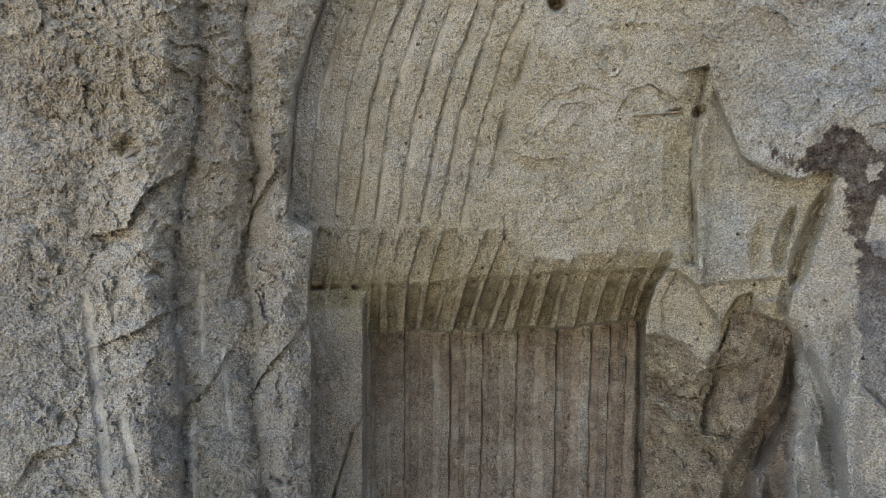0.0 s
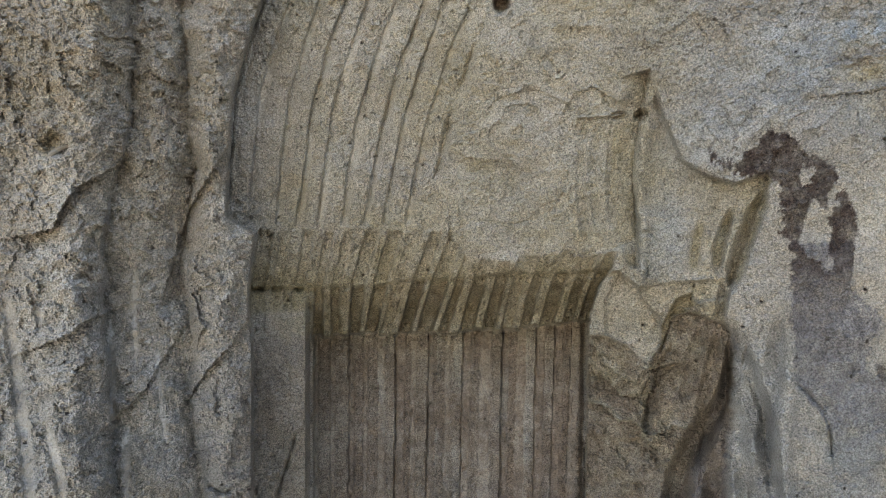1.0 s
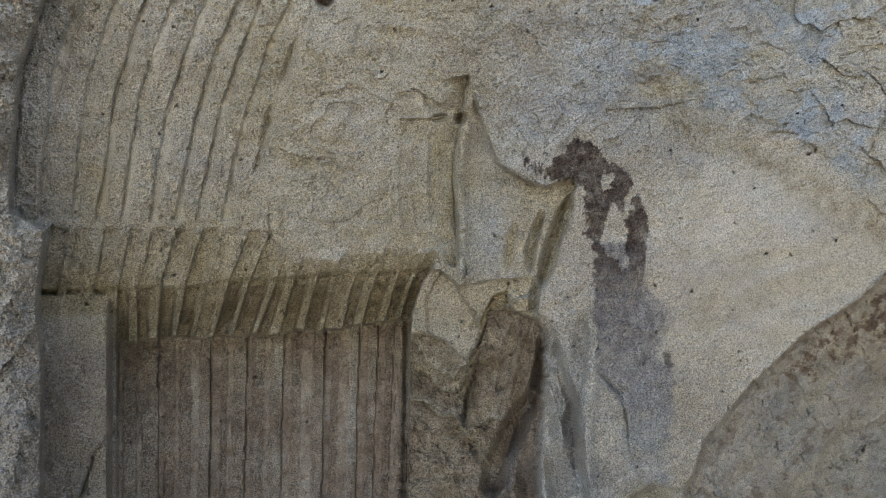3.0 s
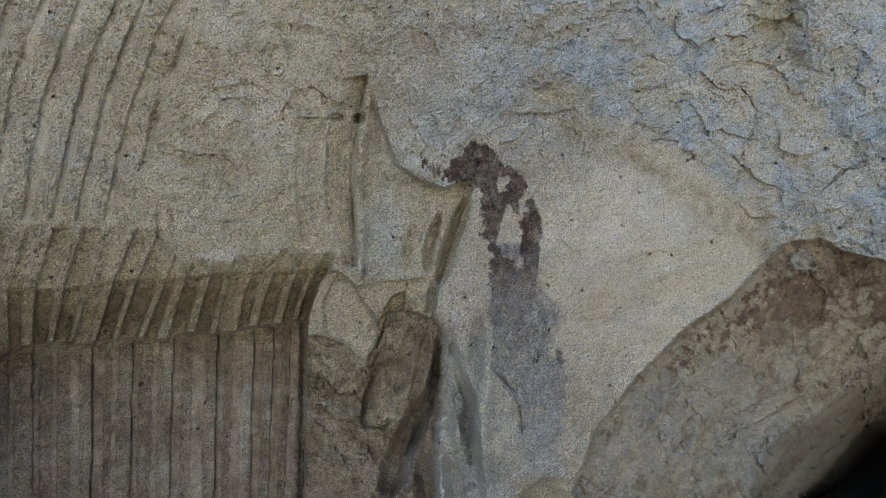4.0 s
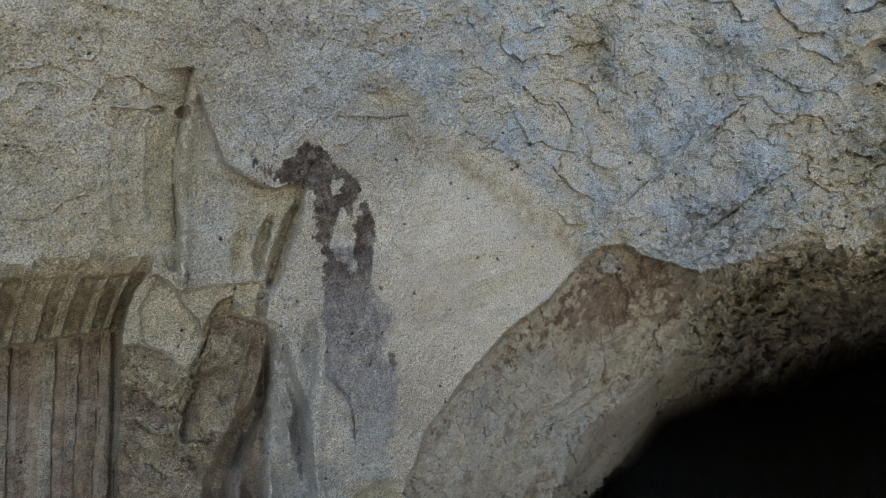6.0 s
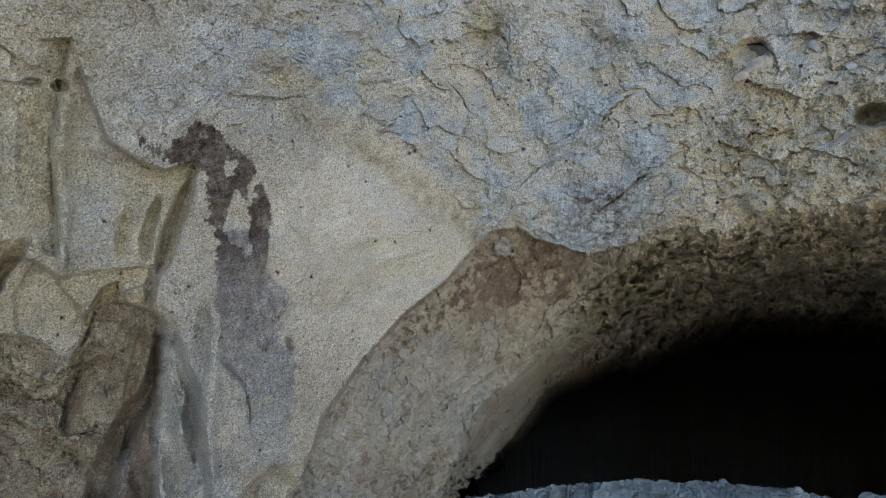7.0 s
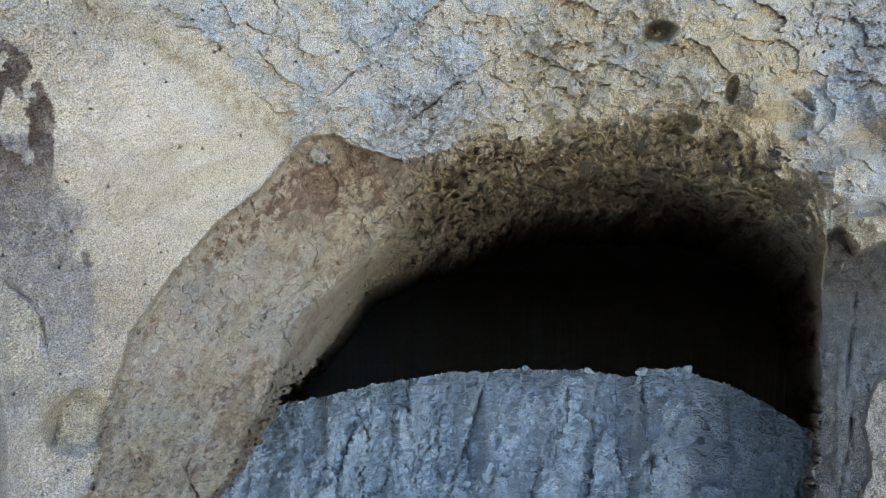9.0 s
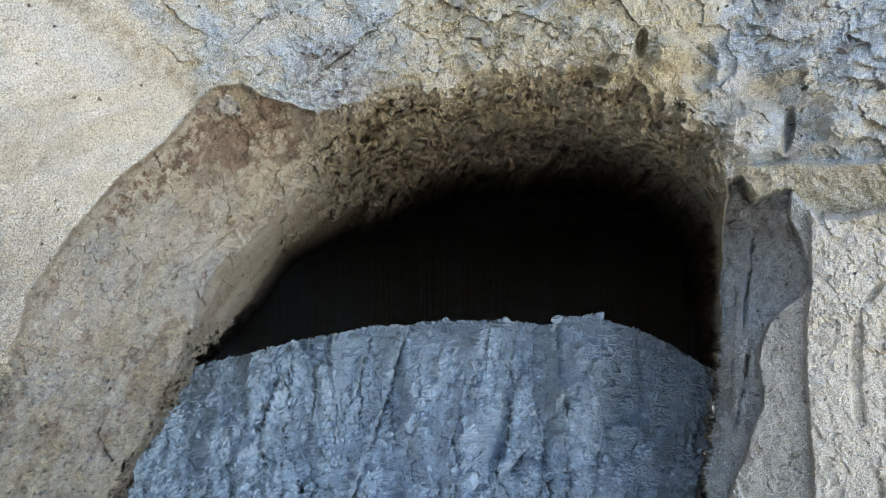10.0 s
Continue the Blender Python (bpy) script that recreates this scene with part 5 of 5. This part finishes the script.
def bank_fields(A, E):
    x1, x2 = fbm(A * 2.5, E * 2.5, 4, 415, 0.6), fbm(A * 2.5, E * 2.5, 4, 435, 0.6)
    w1 = fbm(A * 0.6, E * 0.4, 3, 405)
    a, e = A + 0.15 * w1 + 0.10 * x1, E + 0.10 * x2
    top = by_a(A, *BANK_TOP) + 0.28 * fbm(A * 1.8, A * 0, 5, 451, 0.7)
    v = np.maximum(top - e, 0)
    R = 14.7 - 0.10 * v + 1.1 * fbm(A * 0.22, E * 0.05, 3, 452) + 1.6 * sst((A - 86) / 7) - 0.8 * np.exp(-((a - 82.5) / 2.6) ** 2) * sst((E + 30) / 6)
    # upright runnels with sharp sides
    d1, d2, rnd, gx, gy = cells(A * 0.42 + 0.35 * w1 + 0.12 * x1, E * 0.09 + 0.2 * w1, 453)
    part_on = sst(fbm(A * 0.25, E * 0.15, 3, 461) * 2 + 0.5)
    R = R + 0.60 * (rnd - 0.5) * part_on + 0.55 * gx * (hash2(rnd * 999, rnd * 77, 454) - 0.5) + 0.14 * part_on * np.exp(-((d2 - d1) / 0.06) ** 2)
    d1, d2, rnd, gx, gy = cells(A * 1.3 + 0.5 * w1 + 0.3 * x1, E * 0.30, 455)
    R = R + 0.14 * (rnd - 0.5) * part_on + 0.28 * gx * (rnd - 0.5)
    for pts, dp, wd, sc in ((((59.98, -19.48), (59.64, -21.89), (59.99, -25.00), (60.11, -28.16), (60.76, -30.09)), 0.8, 0.16, 0.2), (((67.88, -19.09), (66.91, -22.16), (66.32, -24.76), (65.02, -28.45), (64.21, -31.13), (62.86, -35.04)), 1.2, 0.28, 0.8),
                            (((55.91, -20.21), (55.24, -23.56), (55.51, -26.15)), 0.6, 0.16, 0.2), (((49.86, -27.15), (49.22, -29.84), (48.66, -33.36)), 0.6, 0.18, 0.3), (((57.01, -28.93), (56.74, -31.57), (56.72, -34.84)), 0.6, 0.16, 0.2), (((52.62, -27.84), (52.79, -31.00), (53.07, -33.17)), 0.6, 0.16, 0.2),
                            (((80.53, -18.43), (80.61, -22.22), (81.34, -24.33), (81.60, -25.77)), 1.0, 0.22, 0.9), (((81.79, -24.70), (79.53, -28.35), (77.19, -32.09), (74.51, -35.62)), 0.9, 0.45, 0.9), (((73.14, -20.05), (73.93, -22.61), (72.54, -26.34), (71.86, -30.14)), 0.5, 0.16, 0.3),
                            (((76.99, -19.39), (76.63, -23.01), (76.35, -26.18)), 0.6, 0.18, 0.3), (((71.85, -29.60), (72.51, -32.89), (71.95, -35.72)), 0.6, 0.2, 0.3), (((68.79, -24.79), (68.32, -28.53)), 0.5, 0.18, 0.2), (((84.39, -24.43), (85.05, -27.47), (84.32, -31.31)), 0.7, 0.2, 0.4), (((87.28, -19.06), (88.01, -22.95), (88.08, -27.03)), 0.5, 0.2, -0.2), (((52.39, -23.24), (51.93, -26.20)), 0.5, 0.14, 0.2), (((62.49, -19.49), (61.96, -22.53), (62.06, -28.30)), 0.35, 0.14, 0.1)):
        R = R + crack(a + 0.1 * x1, e, dp * 0.28, wd * 1.0, sc * 0.5, *pts)
    # crumbling courses near the top, flakes and lumps all over
    lay = e * 1.1 + 0.6 * w1 + 0.15 * x1
    R = R + 0.14 * (lay - np.floor(lay)) * (0.4 + sst((4 - v) / 4))
    d1, d2, rnd, gx, gy = cells(A * 2.4 + 0.4 * x1, E * 2.2, 456)
    R = R + (rnd > 0.55) * -0.11 * sst((0.5 - d1) / 0.35) * (rnd - 0.4) + 0.08 * gy * (rnd - 0.3)
    d1, d2, rnd, gx, gy = cells(A * 0.8 + 0.5 * w1 - 0.25 * E, E * 0.7 + 0.3 * x1, 462)
    R = R + 0.30 * ((hash2(rnd * 999, rnd * 55, 463) - 0.5) * gx + (hash2(rnd * 777, rnd * 33, 464) - 0.35) * gy) + 0.10 * (rnd - 0.5)
    R = R + 0.16 * fbm(A * 0.9, E * 0.8, 4, 457, 0.6) + 0.07 * fbm(A * 3.0, E * 2.8, 4, 458, 0.7)
    for c, ra, re, dp in (((83.24, -21.08), 1.5, 1.3, 0.30), ((86.83, -27.53), 1.7, 0.9, 0.40), ((91.54, -30.81), 1.5, 1.1, 0.3), ((79.19, -32.47), 1.4, 1.2, 0.3), ((68.05, -28.10), 0.9, 1.2, 0.25)):
        R = R - dp * blob(a + 0.3 * x1, e + 0.3 * x2, c, ra, re, 0.35) * (1 + 0.35 * (a - c[0]) / ra)
    # the crest falls back into the cave
    over = np.maximum(E - top, 0)
    Z = np.minimum(R * E, R * top) / 57.2958
    R = R + 1.6 * over
    Z = Z - 1.8 * over + 0.15 * fbm(A * 1.0, over * 2, 3, 459) * np.minimum(over, 1)
    return R, Z


bav = np.arange(42, 99, STEP * 1.2)
bev = np.concatenate([np.linspace(-50, -37, 24)[:-1], np.arange(-37, -17, STEP * 1.2)])
BA, BE = np.meshgrid(bav, bev)
BR, BZ = bank_fields(BA, BE)
BZ = np.maximum(BZ, -EYE - 0.4)
bank = mesh_from("rubble_bank", to_world(BA, BR, BZ), grid_quads(*BA.shape), {}, marl)
tagged(bank, "steep blue-grey bank of crumbling marl in the cave mouth", "rubble bank", kind="structure")


# ---- stones ----
def stone_mesh(name, seed, size, squash):
    """An angular broken stone: a cut ball with flat facets and nicked edges."""
    rng = random.Random(seed)
    bm = bmesh.new()
    bmesh.ops.create_icosphere(bm, subdivisions=3, radius=1.0)
    cuts = []
    for _ in range(9):
        n = Vector((rng.uniform(-1, 1), rng.uniform(-1, 1), rng.uniform(-1, 1))).normalized()
        cuts.append((n, rng.uniform(0.55, 0.85)))
    for vert in bm.verts:
        for n, lim in cuts:
            over = vert.co.dot(n) - lim
            if over > 0:
                vert.co -= n * over
        vert.co += vert.co * 0.05 * noise.noise(vert.co * 3 + Vector((seed, 0, 0)))
        vert.co = Vector((vert.co.x * squash[0], vert.co.y * squash[1], vert.co.z * squash[2])) * size
    me = bpy.data.meshes.new(name)
    bm.to_mesh(me)
    bm.free()
    return me


def on_sheet(a, e, AA, EE, RR):
    """Distance of a sheet near an angle and a height."""
    j = int(np.argmin(np.abs(AA[0] - a)))
    i = int(np.argmin(np.abs(EE[:, j] - e)))
    return float(RR[i, j])


def set_stone(name, parent, a, e, dist, size, squash, seed, mat, label=""):
    me = stone_mesh(name, seed, size, squash)
    me.materials.append(mat)
    ob = new(name, me)
    th = radians(a)
    rng = random.Random(seed + 5)
    ob.matrix_world = Matrix.Translation((dist * math.sin(th), dist * math.cos(th), EYE + dist * e / 57.2958)) @ pose(0, 0, 0, rng.uniform(-25, 25), rng.uniform(-35, 35), -a + rng.uniform(-20, 20))
    ob.parent = parent
    if label:
        tagged(ob, label)
    return ob


nE = len(rows)
for i, (p, size, squash) in enumerate((
        ((68.15, -27.88), 0.20, (0.8, 0.6, 1.1)), ((56.37, -23.06), 0.16, (1.2, 0.6, 0.8)),
        ((53.56, -32.83), 0.20, (1.2, 0.6, 0.7)), ((66.31, -23.19), 0.12, (1, 0.6, 0.8)),
        ((73.42, -33.42), 0.22, (0.8, 0.6, 1)), ((66.30, -29.04), 0.10, (1, 0.7, 1)),
        ((83.28, -30.37), 0.18, (1, 0.6, 1)), ((80.49, -17.98), 0.12, (1.1, 0.8, 0.8)),
        ((84.04, -17.31), 0.10, (0.9, 0.8, 1)), ((76.21, -18.22), 0.09, (1, 0.8, 0.9)), ((71.15, -18.47), 0.10, (1, 0.8, 0.8)),
        ((62.39, -25.15), 0.08, (1, 0.8, 1)), ((69.84, -32.38), 0.10, (1, 0.8, 1)), ((50.39, -27.50), 0.10, (1, 0.7, 0.8)))):
    d = on_sheet(p[0], p[1], BA, BE, BR)
    set_stone("stone", bank, p[0], p[1], d - size * 0.05, size, squash, 40 + i, marl)
for i, (p, size, squash, mat) in enumerate((
        ((72.38, 14.29), 0.22, (1.2, 0.7, 0.8), dark_stone), ((72.63, 13.09), 0.20, (1.1, 0.6, 0.6), buff_stone), ((71.62, 12.45), 0.12, (1.3, 0.6, 0.6), buff_stone),
        ((76.41, 14.20), 0.10, (0.8, 0.6, 1.0), blue_stone), ((78.97, 12.38), 0.11, (1.2, 0.6, 0.8), blue_stone), ((73.67, 4.64), 0.10, (0.7, 0.6, 1.3), buff_stone),
        ((99.35, 3.98), 0.12, (1, 0.6, 1), dark_stone), ((94.13, 3.27), 0.08, (1, 0.6, 1.1), blue_stone), ((80.91, 8.77), 0.11, (0.7, 0.6, 1.2), buff_stone),
        ((71.75, 2.84), 0.13, (1.2, 0.6, 0.7), buff_stone), ((73.82, 0.86), 0.14, (1.2, 0.6, 0.7), buff_stone), ((79.67, 5.01), 0.13, (1.2, 0.6, 0.8), buff_stone),
        ((66.99, 2.58), 0.09, (1, 0.6, 0.8), blue_stone))):
    d = on_sheet(p[0], p[1], A[:nE], E, R[:nE])
    set_stone("stone", cliff, p[0], p[1], d + size * squash[1] * 0.6, size * 0.85, squash, 80 + i, mat)


# ---- a short stick lodged in a scoop ----
def lodged_stick():
    (sa, se), = ((-23.93, 7.15),)
    d = on_sheet(sa, se, A[:nE], E, R[:nE]) - 0.07
    bm = bmesh.new()
    rings = []
    for i in range(9):
        f = i / 8
        r = 0.022 * (1 - 0.12 * f) * (1 + 0.10 * math.sin(9 * f)) * (0.75 if i in (0, 8) else 1)
        rings.append([bm.verts.new(((f - 0.5) * 0.20, r * math.cos(k * math.tau / 12), r * math.sin(k * math.tau / 12) + 0.012 * math.sin(f * 3))) for k in range(12)])
    for q0, q1 in zip(rings[:-1], rings[1:]):
        for k in range(12):
            bm.faces.new((q0[k], q0[(k + 1) % 12], q1[(k + 1) % 12], q1[k]))
    bm.faces.new(rings[0][::-1])
    bm.faces.new(rings[-1])
    me = bpy.data.meshes.new("stick")
    bm.to_mesh(me)
    bm.free()
    me.materials.append(stone_material("weathered_wood", (0.20, 0.165, 0.12), (0.26, 0.22, 0.165)))
    ob = new("stick", me)
    th = radians(sa)
    ob.matrix_world = Matrix.Translation((d * math.sin(th), d * math.cos(th), EYE + d * se / 57.2958)) @ pose(0, 0, 0, 0, -32, -sa)
    tagged(ob, "pale weathered stick stub lodged in a scooped hollow", "stick")


lodged_stick()

# ---- ground ----
gx = np.concatenate([-np.geomspace(1500, 30, 40), np.linspace(-29, 29, 100), np.geomspace(30, 1500, 40)])
GX, GY = np.meshgrid(gx, gx)
GZ = 0.25 * fbm(GX * 0.15, GY * 0.15, 4, 501) - 0.1
gco = np.stack([GX, GY, GZ], axis=-1).reshape(-1, 3)
ground = mesh_from("ground", gco, grid_quads(len(gx), len(gx)), {}, dust)
tagged(ground, "pale dusty quarry floor strewn with fine rubble", "ground", kind="structure")
